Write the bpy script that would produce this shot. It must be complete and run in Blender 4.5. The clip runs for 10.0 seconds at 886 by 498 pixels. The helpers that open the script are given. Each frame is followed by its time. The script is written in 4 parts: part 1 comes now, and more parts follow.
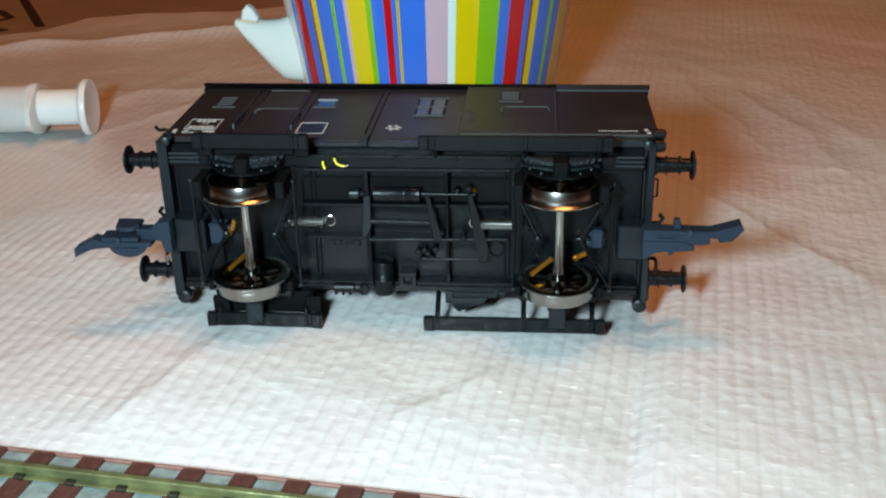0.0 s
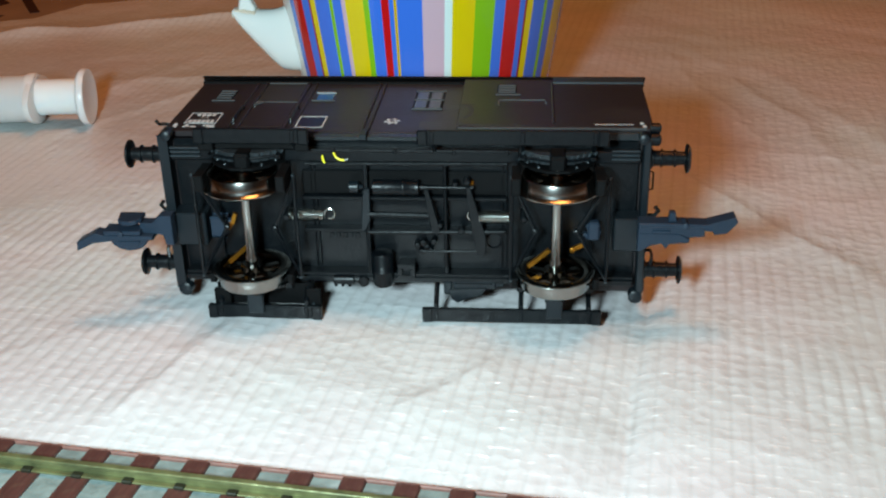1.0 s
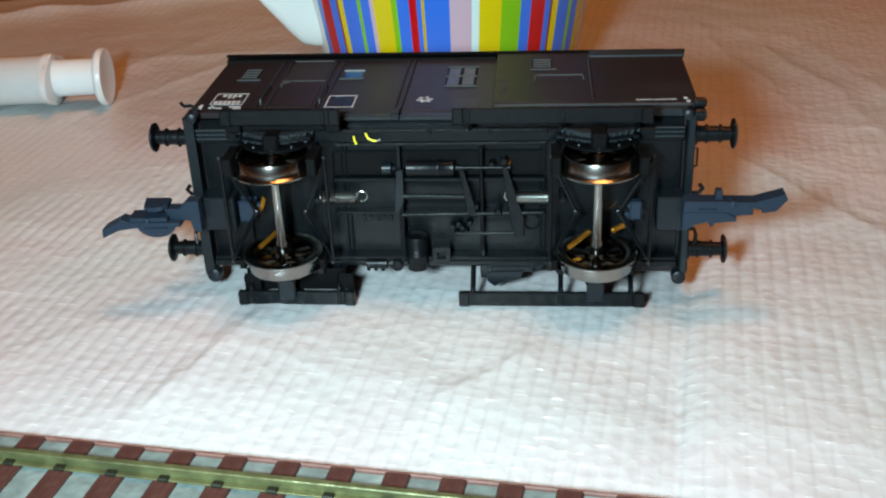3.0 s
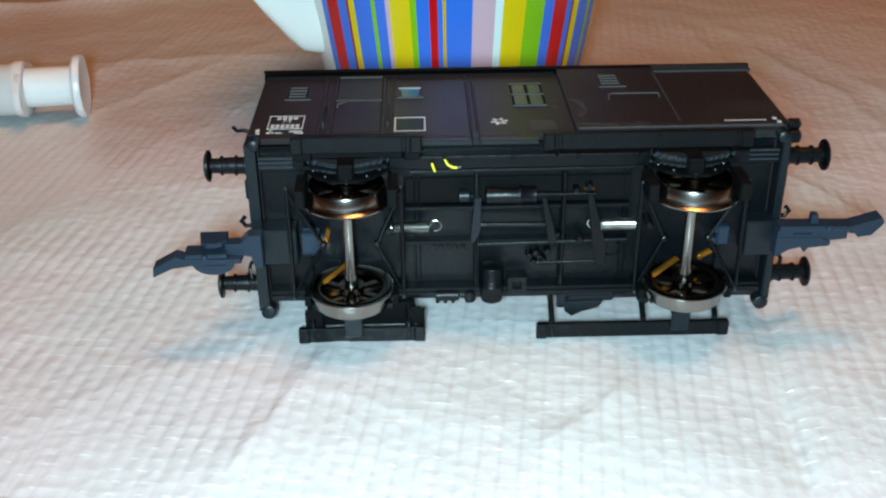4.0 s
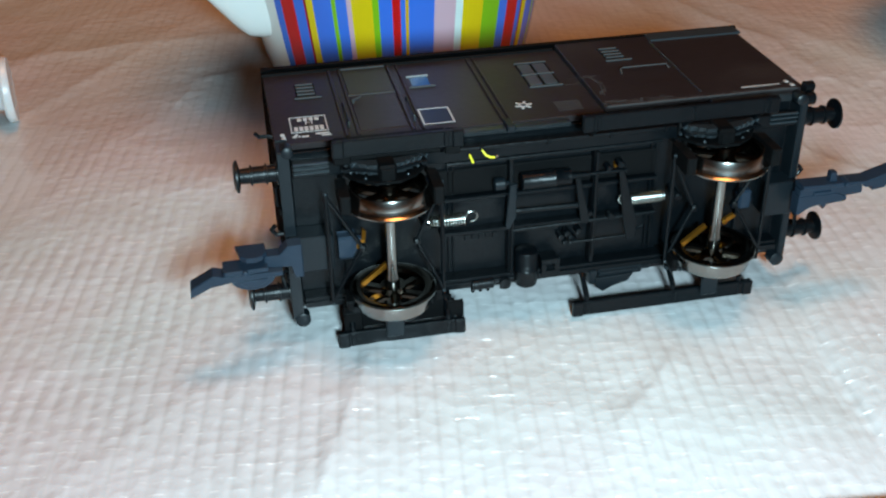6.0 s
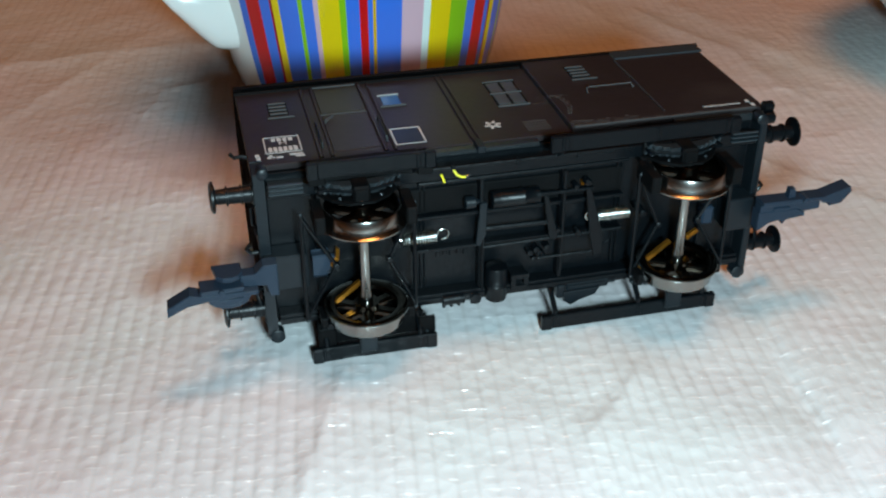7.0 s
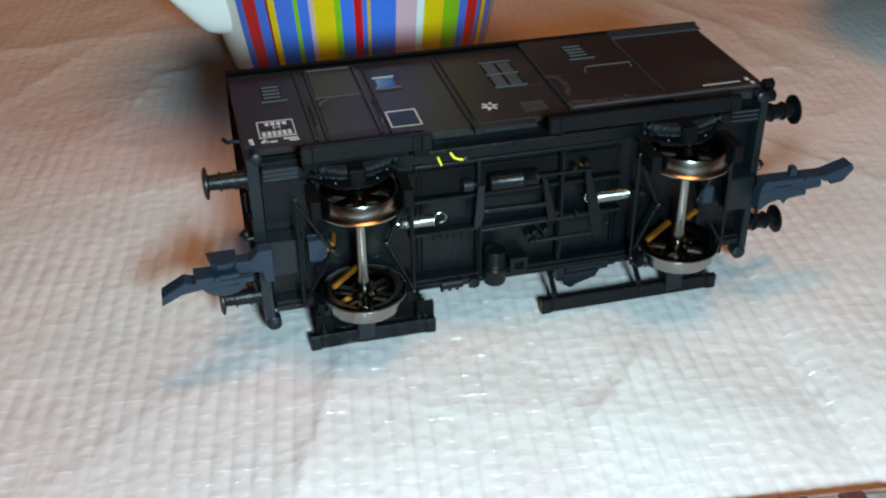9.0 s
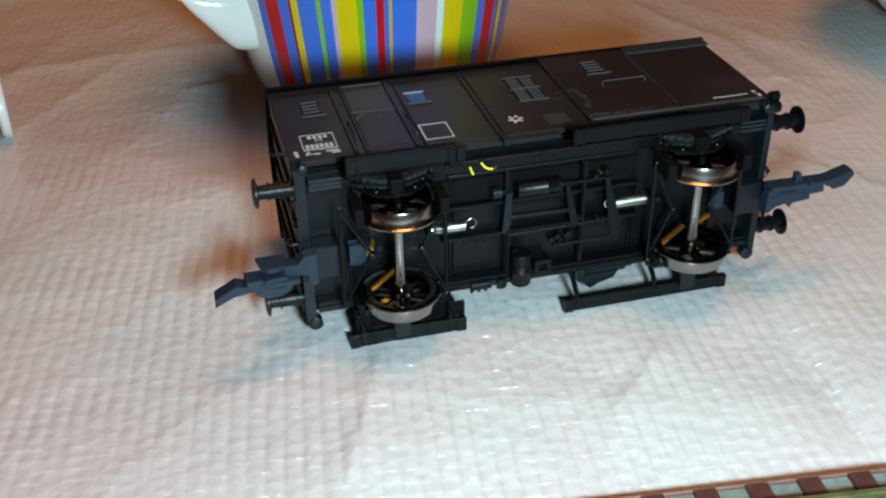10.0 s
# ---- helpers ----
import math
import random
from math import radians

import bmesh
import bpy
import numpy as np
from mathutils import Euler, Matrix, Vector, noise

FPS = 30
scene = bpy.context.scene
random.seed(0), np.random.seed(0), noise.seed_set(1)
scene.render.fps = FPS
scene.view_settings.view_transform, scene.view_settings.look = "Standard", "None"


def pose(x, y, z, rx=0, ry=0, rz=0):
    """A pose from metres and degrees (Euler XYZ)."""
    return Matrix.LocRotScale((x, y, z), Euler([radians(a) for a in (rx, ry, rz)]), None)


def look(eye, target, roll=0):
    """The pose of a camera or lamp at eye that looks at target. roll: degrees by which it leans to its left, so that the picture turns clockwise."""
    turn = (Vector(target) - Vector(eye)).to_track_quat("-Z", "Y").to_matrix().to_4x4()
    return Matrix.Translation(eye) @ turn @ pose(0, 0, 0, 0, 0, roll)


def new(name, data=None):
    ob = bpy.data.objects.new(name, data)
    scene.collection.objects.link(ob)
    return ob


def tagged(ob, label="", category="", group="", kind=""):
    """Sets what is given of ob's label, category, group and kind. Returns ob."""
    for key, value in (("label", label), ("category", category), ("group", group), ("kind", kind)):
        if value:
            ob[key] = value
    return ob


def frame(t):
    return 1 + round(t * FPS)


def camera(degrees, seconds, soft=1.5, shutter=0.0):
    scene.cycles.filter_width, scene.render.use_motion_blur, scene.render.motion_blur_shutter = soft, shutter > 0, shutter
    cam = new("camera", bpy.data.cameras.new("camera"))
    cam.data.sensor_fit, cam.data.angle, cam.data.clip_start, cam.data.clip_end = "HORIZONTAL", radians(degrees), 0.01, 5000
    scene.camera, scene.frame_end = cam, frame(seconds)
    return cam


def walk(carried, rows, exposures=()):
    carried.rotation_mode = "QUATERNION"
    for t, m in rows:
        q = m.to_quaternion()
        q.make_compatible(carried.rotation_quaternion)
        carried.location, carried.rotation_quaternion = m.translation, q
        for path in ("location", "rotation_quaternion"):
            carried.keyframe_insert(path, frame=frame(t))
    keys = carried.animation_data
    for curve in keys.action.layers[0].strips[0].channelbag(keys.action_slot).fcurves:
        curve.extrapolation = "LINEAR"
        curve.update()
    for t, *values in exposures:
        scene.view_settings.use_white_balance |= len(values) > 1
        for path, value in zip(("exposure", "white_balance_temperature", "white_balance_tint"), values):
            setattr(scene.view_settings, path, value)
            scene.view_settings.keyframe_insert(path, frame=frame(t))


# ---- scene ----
cam = camera(44.1, 10.0, soft=2.2, shutter=0.0)
PATH = [
    (0, (0.02101, -0.16590, 0.08658), (0.00448, 0.01606, 0.00523), -1.15),
    (0.5, (0.02206, -0.16823, 0.08824), (0.00627, 0.01303, 0.00520), -1.44),
    (1, (0.02044, -0.16723, 0.08942), (0.00506, 0.01330, 0.00471), -1.20),
    (1.5, (0.01984, -0.16235, 0.08649), (0.00127, 0.01755, 0.00111), -1.66),
    (2, (0.01848, -0.16336, 0.08760), (0.00052, 0.01689, 0.00283), -1.64),
    (2.5, (0.01912, -0.16384, 0.08789), (0.00038, 0.01717, 0.00492), -1.96),
    (2.7, (0.01886, -0.16432, 0.08808), (-0.00185, 0.01555, 0.00311), -2.50),
    (3.8, (-0.00667, -0.14837, 0.09064), (-0.00505, 0.02722, -0.00510), -0.80),
    (4, (-0.01453, -0.14960, 0.09123), (-0.01066, 0.02761, -0.00141), -0.56),
    (4.5, (-0.02131, -0.15038, 0.09519), (-0.01434, 0.02542, 0.00007), -1.23),
    (5, (-0.02938, -0.14669, 0.09519), (-0.01750, 0.02857, -0.00042), -2.08),
    (5.5, (-0.03697, -0.14212, 0.09651), (-0.01418, 0.02600, -0.00940), -1.84),
    (5.7, (-0.04100, -0.14164, 0.09607), (-0.01280, 0.02893, -0.00447), -1.55),
    (6.8, (-0.04572, -0.14125, 0.10062), (-0.00773, 0.02452, -0.00463), -0.65),
    (7, (-0.04595, -0.14221, 0.10140), (-0.00593, 0.02481, -0.00108), -0.35),
    (7.5, (-0.04639, -0.14320, 0.10108), (-0.00501, 0.02432, -0.00003), -0.91),
    (8, (-0.04690, -0.14128, 0.10000), (-0.01044, 0.02624, -0.00298), -2.16),
    (8.5, (-0.04662, -0.14082, 0.09982), (-0.00777, 0.02563, -0.00402), -1.42),
    (9, (-0.04562, -0.14052, 0.10010), (-0.00547, 0.02504, -0.00468), -0.97),
    (9.5, (-0.04772, -0.14059, 0.10194), (-0.00677, 0.02597, -0.00093), -0.68),
    (10, (-0.05468, -0.14871, 0.10594), (-0.01225, 0.01690, 0.00216), -1.11),
]
walk(cam, [(t, look(eye, target, roll)) for t, eye, target, roll in PATH],
     [(0.0, 0.14, 6560, 10.5), (2.7, 0.14, 6500, 10.5), (4.0, 0.22, 6180, 8.5), (5.0, 0.10, 6180, 8.5), (5.7, 0.14, 6080, 7.5), (7.0, 0.0, 6330, 9.5), (8.0, 0.04, 6330, 9.5), (9.0, 0.02, 6330, 9.5), (10.0, -0.02, 6480, 10)])

U = 0.01  # the numbers below are centimetres


# ---- world and light ----
world = bpy.data.worlds.new("world")
world.use_nodes = True
world.node_tree.nodes["Background"].inputs[0].default_value = (1.0, 0.55, 0.30, 1)
world.node_tree.nodes["Background"].inputs[1].default_value = 0.03
scene.world = world

torch = bpy.data.lights.new("phone_torch", "SPOT")
torch.spot_size, torch.spot_blend = radians(114), 1.0
torch.energy, torch.color, torch.shadow_soft_size = 2.75, (0.67, 0.93, 1.0), 0.013
new("phone_torch", torch).matrix_world = look((-2.4 * U, -18.0 * U, 9.8 * U), (1.0 * U, 2.5 * U, 1.0 * U))

bulb = bpy.data.lights.new("ceiling_bulb", "AREA")
bulb.shape, bulb.size = "DISK", 0.46
bulb.energy, bulb.color = 7.6, (1.0, 0.35, 0.088)
new("ceiling_bulb", bulb).matrix_world = look((0.15, 0.08, 1.42), (0.02, 0.05, 0))


# ---- materials ----
def material(name, colour, rough=0.5, metal=0.0, grain=0.0, scale=400.0, bump=0.0, spec=0.5, dark=0.6, rough_var=0.0, stain=0.0, stain_colour=(0.3, 0.28, 0.25), stain_scale=60.0, stretch=None):
    m = bpy.data.materials.new(name)
    m.use_nodes = True
    nt = m.node_tree
    b = nt.nodes["Principled BSDF"]
    b.inputs["Roughness"].default_value, b.inputs["Metallic"].default_value = rough, metal
    b.inputs["Specular IOR Level"].default_value = spec
    b.inputs["Base Color"].default_value = (*colour, 1)
    if grain or bump or rough_var or stain:
        co = nt.nodes.new("ShaderNodeTexCoord")
        n1 = nt.nodes.new("ShaderNodeTexNoise")
        n1.inputs["Scale"].default_value, n1.inputs["Detail"].default_value = scale, 6
        n2 = nt.nodes.new("ShaderNodeTexNoise")
        n2.inputs["Scale"].default_value, n2.inputs["Detail"].default_value = stain_scale, 4
        if stretch:
            mp = nt.nodes.new("ShaderNodeMapping")
            mp.inputs["Scale"].default_value = stretch
            nt.links.new(co.outputs["Object"], mp.inputs[0])
            nt.links.new(mp.outputs[0], n1.inputs["Vector"])
        else:
            nt.links.new(co.outputs["Object"], n1.inputs["Vector"])
        nt.links.new(co.outputs["Object"], n2.inputs["Vector"])
        mix = nt.nodes.new("ShaderNodeMix")
        mix.data_type = "RGBA"
        mix.inputs[6].default_value = tuple(c * (1 - grain * dark) for c in colour) + (1,)
        mix.inputs[7].default_value = tuple(min(1, c * (1 + grain)) for c in colour) + (1,)
        nt.links.new(n1.outputs["Fac"], mix.inputs[0])
        last = mix.outputs[2]
        if stain:
            ramp = nt.nodes.new("ShaderNodeValToRGB")
            ramp.color_ramp.elements[0].position, ramp.color_ramp.elements[1].position = 0.55, 0.75
            ramp.color_ramp.elements[1].color = (stain, stain, stain, 1)
            nt.links.new(n2.outputs["Fac"], ramp.inputs[0])
            mix2 = nt.nodes.new("ShaderNodeMix")
            mix2.data_type = "RGBA"
            mix2.inputs[7].default_value = (*stain_colour, 1)
            nt.links.new(ramp.outputs[0], mix2.inputs[0])
            nt.links.new(last, mix2.inputs[6])
            last = mix2.outputs[2]
        nt.links.new(last, b.inputs["Base Color"])
        if rough_var:
            mr = nt.nodes.new("ShaderNodeMapRange")
            mr.inputs[3].default_value, mr.inputs[4].default_value = max(0.02, rough - rough_var), min(1, rough + rough_var)
            nt.links.new(n2.outputs["Fac"], mr.inputs[0])
            nt.links.new(mr.outputs[0], b.inputs["Roughness"])
        if bump:
            bp = nt.nodes.new("ShaderNodeBump")
            bp.inputs["Strength"].default_value, bp.inputs["Distance"].default_value = min(1, bump), 0.0002
            nt.links.new(n1.outputs["Fac"], bp.inputs["Height"])
            nt.links.new(bp.outputs[0], b.inputs["Normal"])
    return m


BROWN = material("brown_paint", (0.0160, 0.0118, 0.0124), 0.42, spec=0.30, grain=0.35, scale=900, bump=0.15, rough_var=0.1, stain=0.10, stain_colour=(0.10, 0.09, 0.08))
BLACK = material("black_plastic", (0.0014, 0.0025, 0.0036), 0.36, spec=0.25, grain=0.3, scale=900, bump=0.45, rough_var=0.08)
SOFTBLACK = material("matt_black_plastic", (0.0018, 0.0020, 0.0023), 0.6, spec=0.12, grain=0.3, scale=900, bump=0.3)
GREYBLACK = material("grey_black_plastic", (0.0048, 0.0078, 0.0105), 0.40, spec=0.32, grain=0.25, scale=700, bump=0.25, rough_var=0.1)
BLUEGREY = material("blue_grey_plastic", (0.012, 0.022, 0.037), 0.40, spec=0.32, grain=0.2, scale=900, bump=0.2)
GLAZE = material("window_glazing", (0.045, 0.055, 0.060), 0.3, spec=0.3, grain=0.5, scale=500)
OLIVE = material("glazed_olive_panel", (0.020, 0.021, 0.016), 0.42, grain=0.2, scale=300, spec=0.35)
SILVER = material("silver_print", (0.20, 0.21, 0.215), 0.4, grain=0.3, scale=2500)
WHITEINK = material("white_print", (0.46, 0.46, 0.455), 0.5, grain=0.25, scale=3000)
RUBBED = material("rubbed_brown_paint", (0.030, 0.026, 0.026), 0.6, grain=0.6, scale=1500)
SIGN = material("dark_navy_panel", (0.005, 0.007, 0.013), 0.32, spec=0.22, grain=0.2, scale=800)
BLUEGLASS = material("blue_window_pane", (0.02, 0.075, 0.17), 0.2, spec=0.6, grain=0.8, scale=900)
GREYINK = material("grey_print", (0.034, 0.036, 0.038), 0.6, grain=0.5, scale=1800)
STEEL = material("wheel_steel", (0.27, 0.272, 0.258), 0.2, metal=1.0, grain=0.2, scale=800, rough_var=0.08)
DARKSTEEL = material("blackened_wheel", (0.060, 0.052, 0.042), 0.2, metal=1.0, grain=0.25, scale=800)
SPRING = material("spring_wire", (0.48, 0.50, 0.47), 0.24, metal=1.0)
BRASS = material("brass_strip", (0.38, 0.155, 0.016), 0.35, metal=0.9, grain=0.3, scale=700)
GUTTER = material("grey_gutter_plastic", (0.022, 0.029, 0.034), 0.30, spec=0.5, grain=0.3, scale=700, bump=0.2)
LEAF = material("weathered_grey_plastic", (0.0100, 0.0130, 0.0150), 0.32, grain=0.5, scale=1500, bump=0.4)
YELLOW = material("yellow_wire_sleeve", (0.75, 0.68, 0.03), 0.45)
CERAMIC = material("white_glazed_ceramic", (0.80, 0.83, 0.80), 0.12, grain=0.06, scale=80, spec=0.6)
BISCUIT = material("broken_biscuit_ware", (0.62, 0.52, 0.40), 0.9, grain=0.3, scale=700, bump=0.8)
RAIL = material("tarnished_brass_rail", (0.135, 0.140, 0.062), 0.36, metal=0.45, grain=1.0, scale=420, rough_var=0.22, bump=1.2, stain=0.8, stain_colour=(0.055, 0.062, 0.03), stain_scale=170)
REDBOUNCE = material("painted_red_bounce", (0.16, 0.075, 0.06), 0.6, grain=0.7, scale=500, bump=0.6)
CLIP = material("dark_green_brown_clip", (0.014, 0.015, 0.008), 0.5, grain=0.7, scale=900, bump=0.6, spec=0.25)
SLEEPER = material("brown_plastic_sleeper", (0.062, 0.024, 0.020), 0.42, grain=1.0, scale=1300, bump=2.2, stretch=(1.0, 0.10, 1.0), stain=0.35, stain_colour=(0.12, 0.075, 0.05), stain_scale=700)
ROADBED = material("grey_green_roadbed", (0.14, 0.18, 0.17), 0.6, grain=0.8, scale=600, bump=1.0, stain=0.7, stain_colour=(0.30, 0.36, 0.35), stain_scale=260)
BARREL = material("frosted_syringe_plastic", (0.94, 0.935, 0.90), 0.4, grain=0.05, scale=200)
PLUNGER = material("white_syringe_plunger", (0.82, 0.84, 0.84), 0.3, grain=0.04, scale=200)
WOOD = material("brown_tabletop", (0.27, 0.20, 0.155), 0.5, grain=0.4, scale=60, bump=0.2, stain=0.4, stain_colour=(0.19, 0.13, 0.10), stain_scale=15)
INK = material("dark_marker", (0.035, 0.012, 0.010), 0.6)
PLASTER = material("plain_wall_paint", (0.24, 0.20, 0.16), 0.8, grain=0.1, scale=12, bump=0.2)
BARREL.node_tree.nodes["Principled BSDF"].inputs["Transmission Weight"].default_value = 0.1
BARREL.node_tree.nodes["Principled BSDF"].inputs["IOR"].default_value = 1.25
for milky in (BARREL, PLUNGER):
    milky.node_tree.nodes["Principled BSDF"].inputs["Subsurface Weight"].default_value = 0.6
    milky.node_tree.nodes["Principled BSDF"].inputs["Subsurface Radius"].default_value = (1.0, 0.95, 0.85)
    milky.node_tree.nodes["Principled BSDF"].inputs["Subsurface Scale"].default_value = 0.004


def sheet_material():
    m = bpy.data.materials.new("quilted_foam_sheet")
    m.use_nodes = True
    nt = m.node_tree
    b = nt.nodes["Principled BSDF"]
    b.inputs["Roughness"].default_value = 0.42
    b.inputs["Specular IOR Level"].default_value = 0.35
    b.inputs["Coat Weight"].default_value, b.inputs["Coat Roughness"].default_value = 0.6, 0.2
    co = nt.nodes.new("ShaderNodeTexCoord")
    n1 = nt.nodes.new("ShaderNodeTexNoise")
    n1.inputs["Scale"].default_value, n1.inputs["Detail"].default_value = 700, 5
    n2 = nt.nodes.new("ShaderNodeTexNoise")
    n2.inputs["Scale"].default_value, n2.inputs["Detail"].default_value = 14, 5
    for n in (n1, n2):
        nt.links.new(co.outputs["Object"], n.inputs["Vector"])
    ramp = nt.nodes.new("ShaderNodeValToRGB")
    ramp.color_ramp.elements[0].color = (0.60, 0.60, 0.595, 1)
    ramp.color_ramp.elements[1].color = (0.74, 0.74, 0.735, 1)
    ramp.color_ramp.elements[0].position, ramp.color_ramp.elements[1].position = 0.3, 0.7
    nt.links.new(n2.outputs["Fac"], ramp.inputs[0])
    rot = nt.nodes.new("ShaderNodeVectorRotate")
    rot.rotation_type, rot.inputs["Angle"].default_value = "Z_AXIS", radians(8)
    sep = nt.nodes.new("ShaderNodeSeparateXYZ")
    nt.links.new(co.outputs["Object"], rot.inputs["Vector"])
    nt.links.new(rot.outputs[0], sep.inputs[0])
    last = ramp.outputs[0]
    tint = nt.nodes.new("ShaderNodeTexNoise")
    tint.inputs["Scale"].default_value = 18
    tmix = nt.nodes.new("ShaderNodeMix")
    tmix.data_type, tmix.blend_type, tmix.inputs[0].default_value = "RGBA", "MULTIPLY", 1.0
    tramp = nt.nodes.new("ShaderNodeValToRGB")
    tramp.color_ramp.elements[0].color, tramp.color_ramp.elements[1].color = (1.0, 0.945, 0.970, 1), (0.930, 0.99, 1.0, 1)
    tramp.color_ramp.elements[0].position, tramp.color_ramp.elements[1].position = 0.38, 0.62
    nt.links.new(co.outputs["Object"], tint.inputs["Vector"])
    nt.links.new(tint.outputs["Fac"], tramp.inputs[0])
    nt.links.new(last, tmix.inputs[6])
    nt.links.new(tramp.outputs[0], tmix.inputs[7])
    last = tmix.outputs[2]
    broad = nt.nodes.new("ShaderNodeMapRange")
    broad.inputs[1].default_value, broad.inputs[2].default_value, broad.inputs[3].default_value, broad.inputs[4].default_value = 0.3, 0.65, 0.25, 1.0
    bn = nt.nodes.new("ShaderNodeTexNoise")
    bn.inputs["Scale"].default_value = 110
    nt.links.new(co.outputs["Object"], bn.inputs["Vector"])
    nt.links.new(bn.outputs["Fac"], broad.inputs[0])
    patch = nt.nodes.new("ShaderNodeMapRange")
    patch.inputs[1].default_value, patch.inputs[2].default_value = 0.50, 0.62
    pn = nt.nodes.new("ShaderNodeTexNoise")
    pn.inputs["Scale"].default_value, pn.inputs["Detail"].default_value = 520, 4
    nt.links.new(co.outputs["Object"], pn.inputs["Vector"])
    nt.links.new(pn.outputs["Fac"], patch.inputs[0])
    # shade in the grooves (axis 0) and broken glints (axis 1), painted into the colour
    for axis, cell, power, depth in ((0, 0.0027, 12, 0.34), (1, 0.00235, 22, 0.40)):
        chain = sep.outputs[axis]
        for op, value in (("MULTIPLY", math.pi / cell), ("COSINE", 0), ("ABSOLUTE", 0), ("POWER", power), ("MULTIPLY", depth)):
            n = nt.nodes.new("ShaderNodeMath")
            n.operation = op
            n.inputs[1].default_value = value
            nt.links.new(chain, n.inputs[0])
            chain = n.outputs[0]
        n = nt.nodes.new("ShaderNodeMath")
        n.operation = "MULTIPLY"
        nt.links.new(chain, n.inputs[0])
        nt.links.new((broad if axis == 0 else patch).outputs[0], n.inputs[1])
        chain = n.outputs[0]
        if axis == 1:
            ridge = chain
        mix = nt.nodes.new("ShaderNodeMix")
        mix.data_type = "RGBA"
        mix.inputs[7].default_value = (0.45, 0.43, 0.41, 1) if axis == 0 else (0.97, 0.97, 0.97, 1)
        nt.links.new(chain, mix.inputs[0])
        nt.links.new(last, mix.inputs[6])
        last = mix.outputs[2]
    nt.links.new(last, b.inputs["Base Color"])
    bp = nt.nodes.new("ShaderNodeBump")
    bp.inputs["Strength"].default_value, bp.inputs["Distance"].default_value = 0.35, 0.00012
    crinkle = nt.nodes.new("ShaderNodeTexVoronoi")
    crinkle.inputs["Scale"].default_value = 420
    bp2 = nt.nodes.new("ShaderNodeBump")
    bp2.inputs["Strength"].default_value, bp2.inputs["Distance"].default_value = 0.45, 0.0003
    nt.links.new(co.outputs["Object"], crinkle.inputs["Vector"])
    nt.links.new(crinkle.outputs["Distance"], bp2.inputs["Height"])
    nt.links.new(bp2.outputs[0], bp.inputs["Normal"])
    bp3 = nt.nodes.new("ShaderNodeBump")
    bp3.inputs["Strength"].default_value, bp3.inputs["Distance"].default_value = 1.0, 0.0009
    nt.links.new(ridge, bp3.inputs["Height"])
    nt.links.new(bp2.outputs[0], bp3.inputs["Normal"])
    nt.links.new(bp3.outputs[0], b.inputs["Coat Normal"])
    nt.links.new(n1.outputs["Fac"], bp.inputs["Height"])
    nt.links.new(bp.outputs[0], b.inputs["Normal"])
    return m


SHEET = sheet_material()


def stripes_material():
    """Vertical glazed stripes, by the angle round the mug's own axis."""
    blue, red, dark, yel = (0.045, 0.17, 0.72), (0.55, 0.008, 0.010), (0.30, 0.006, 0.012), (0.74, 0.56, 0.004)
    green, pink, pale, white, gold = (0.22, 0.50, 0.010), (0.62, 0.42, 0.50), (0.70, 0.84, 0.82), (0.80, 0.83, 0.80), (0.62, 0.40, 0.01)
    bands = [(-180, white), (-148, blue), (-143.7, red), (-136.9, blue), (-132.8, dark), (-131.4, yel), (-128.4, blue), (-121.2, green),
             (-119.4, blue), (-115.6, pink), (-114.2, yel), (-106.8, green), (-104.2, blue), (-99.8, red), (-97.4, blue), (-95.3, gold), (-94.1, blue),
             (-85.6, pink), (-77.4, pale), (-74.6, yel), (-66.3, green), (-58.2, blue), (-53.8, red), (-47.2, blue), (-44.2, dark), (-43.1, yel),
             (-40.0, blue), (-32.4, green), (-30.4, blue), (-24.6, gold), (-13.2, blue)]
    m = bpy.data.materials.new("striped_glaze")
    m.use_nodes = True
    nt = m.node_tree
    b = nt.nodes["Principled BSDF"]
    b.inputs["Roughness"].default_value, b.inputs["Specular IOR Level"].default_value = 0.10, 0.55
    co = nt.nodes.new("ShaderNodeTexCoord")
    sep = nt.nodes.new("ShaderNodeSeparateXYZ")
    at = nt.nodes.new("ShaderNodeMath")
    at.operation = "ARCTAN2"
    mr = nt.nodes.new("ShaderNodeMapRange")
    mr.inputs[1].default_value, mr.inputs[2].default_value = radians(-62), radians(82)
    ramp = nt.nodes.new("ShaderNodeValToRGB")
    cr = ramp.color_ramp
    cr.interpolation = "CONSTANT"
    for n, (a, c) in enumerate(bands):
        place = max(0.0, (a + 152) / 144)
        e = cr.elements[n] if n < 2 else cr.elements.new(place)
        e.position, e.color = place, (*c, 1)
    nt.links.new(co.outputs["Object"], sep.inputs[0])
    turned = nt.nodes.new("ShaderNodeMath")
    turned.operation, turned.inputs[1].default_value = "MULTIPLY", -1.0
    nt.links.new(sep.outputs[1], turned.inputs[0])
    nt.links.new(sep.outputs[0], at.inputs[0])
    nt.links.new(turned.outputs[0], at.inputs[1])
    nt.links.new(at.outputs[0], mr.inputs[0])
    nt.links.new(mr.outputs[0], ramp.inputs[0])
    nt.links.new(ramp.outputs[0], b.inputs["Base Color"])
    return m


STRIPES = stripes_material()


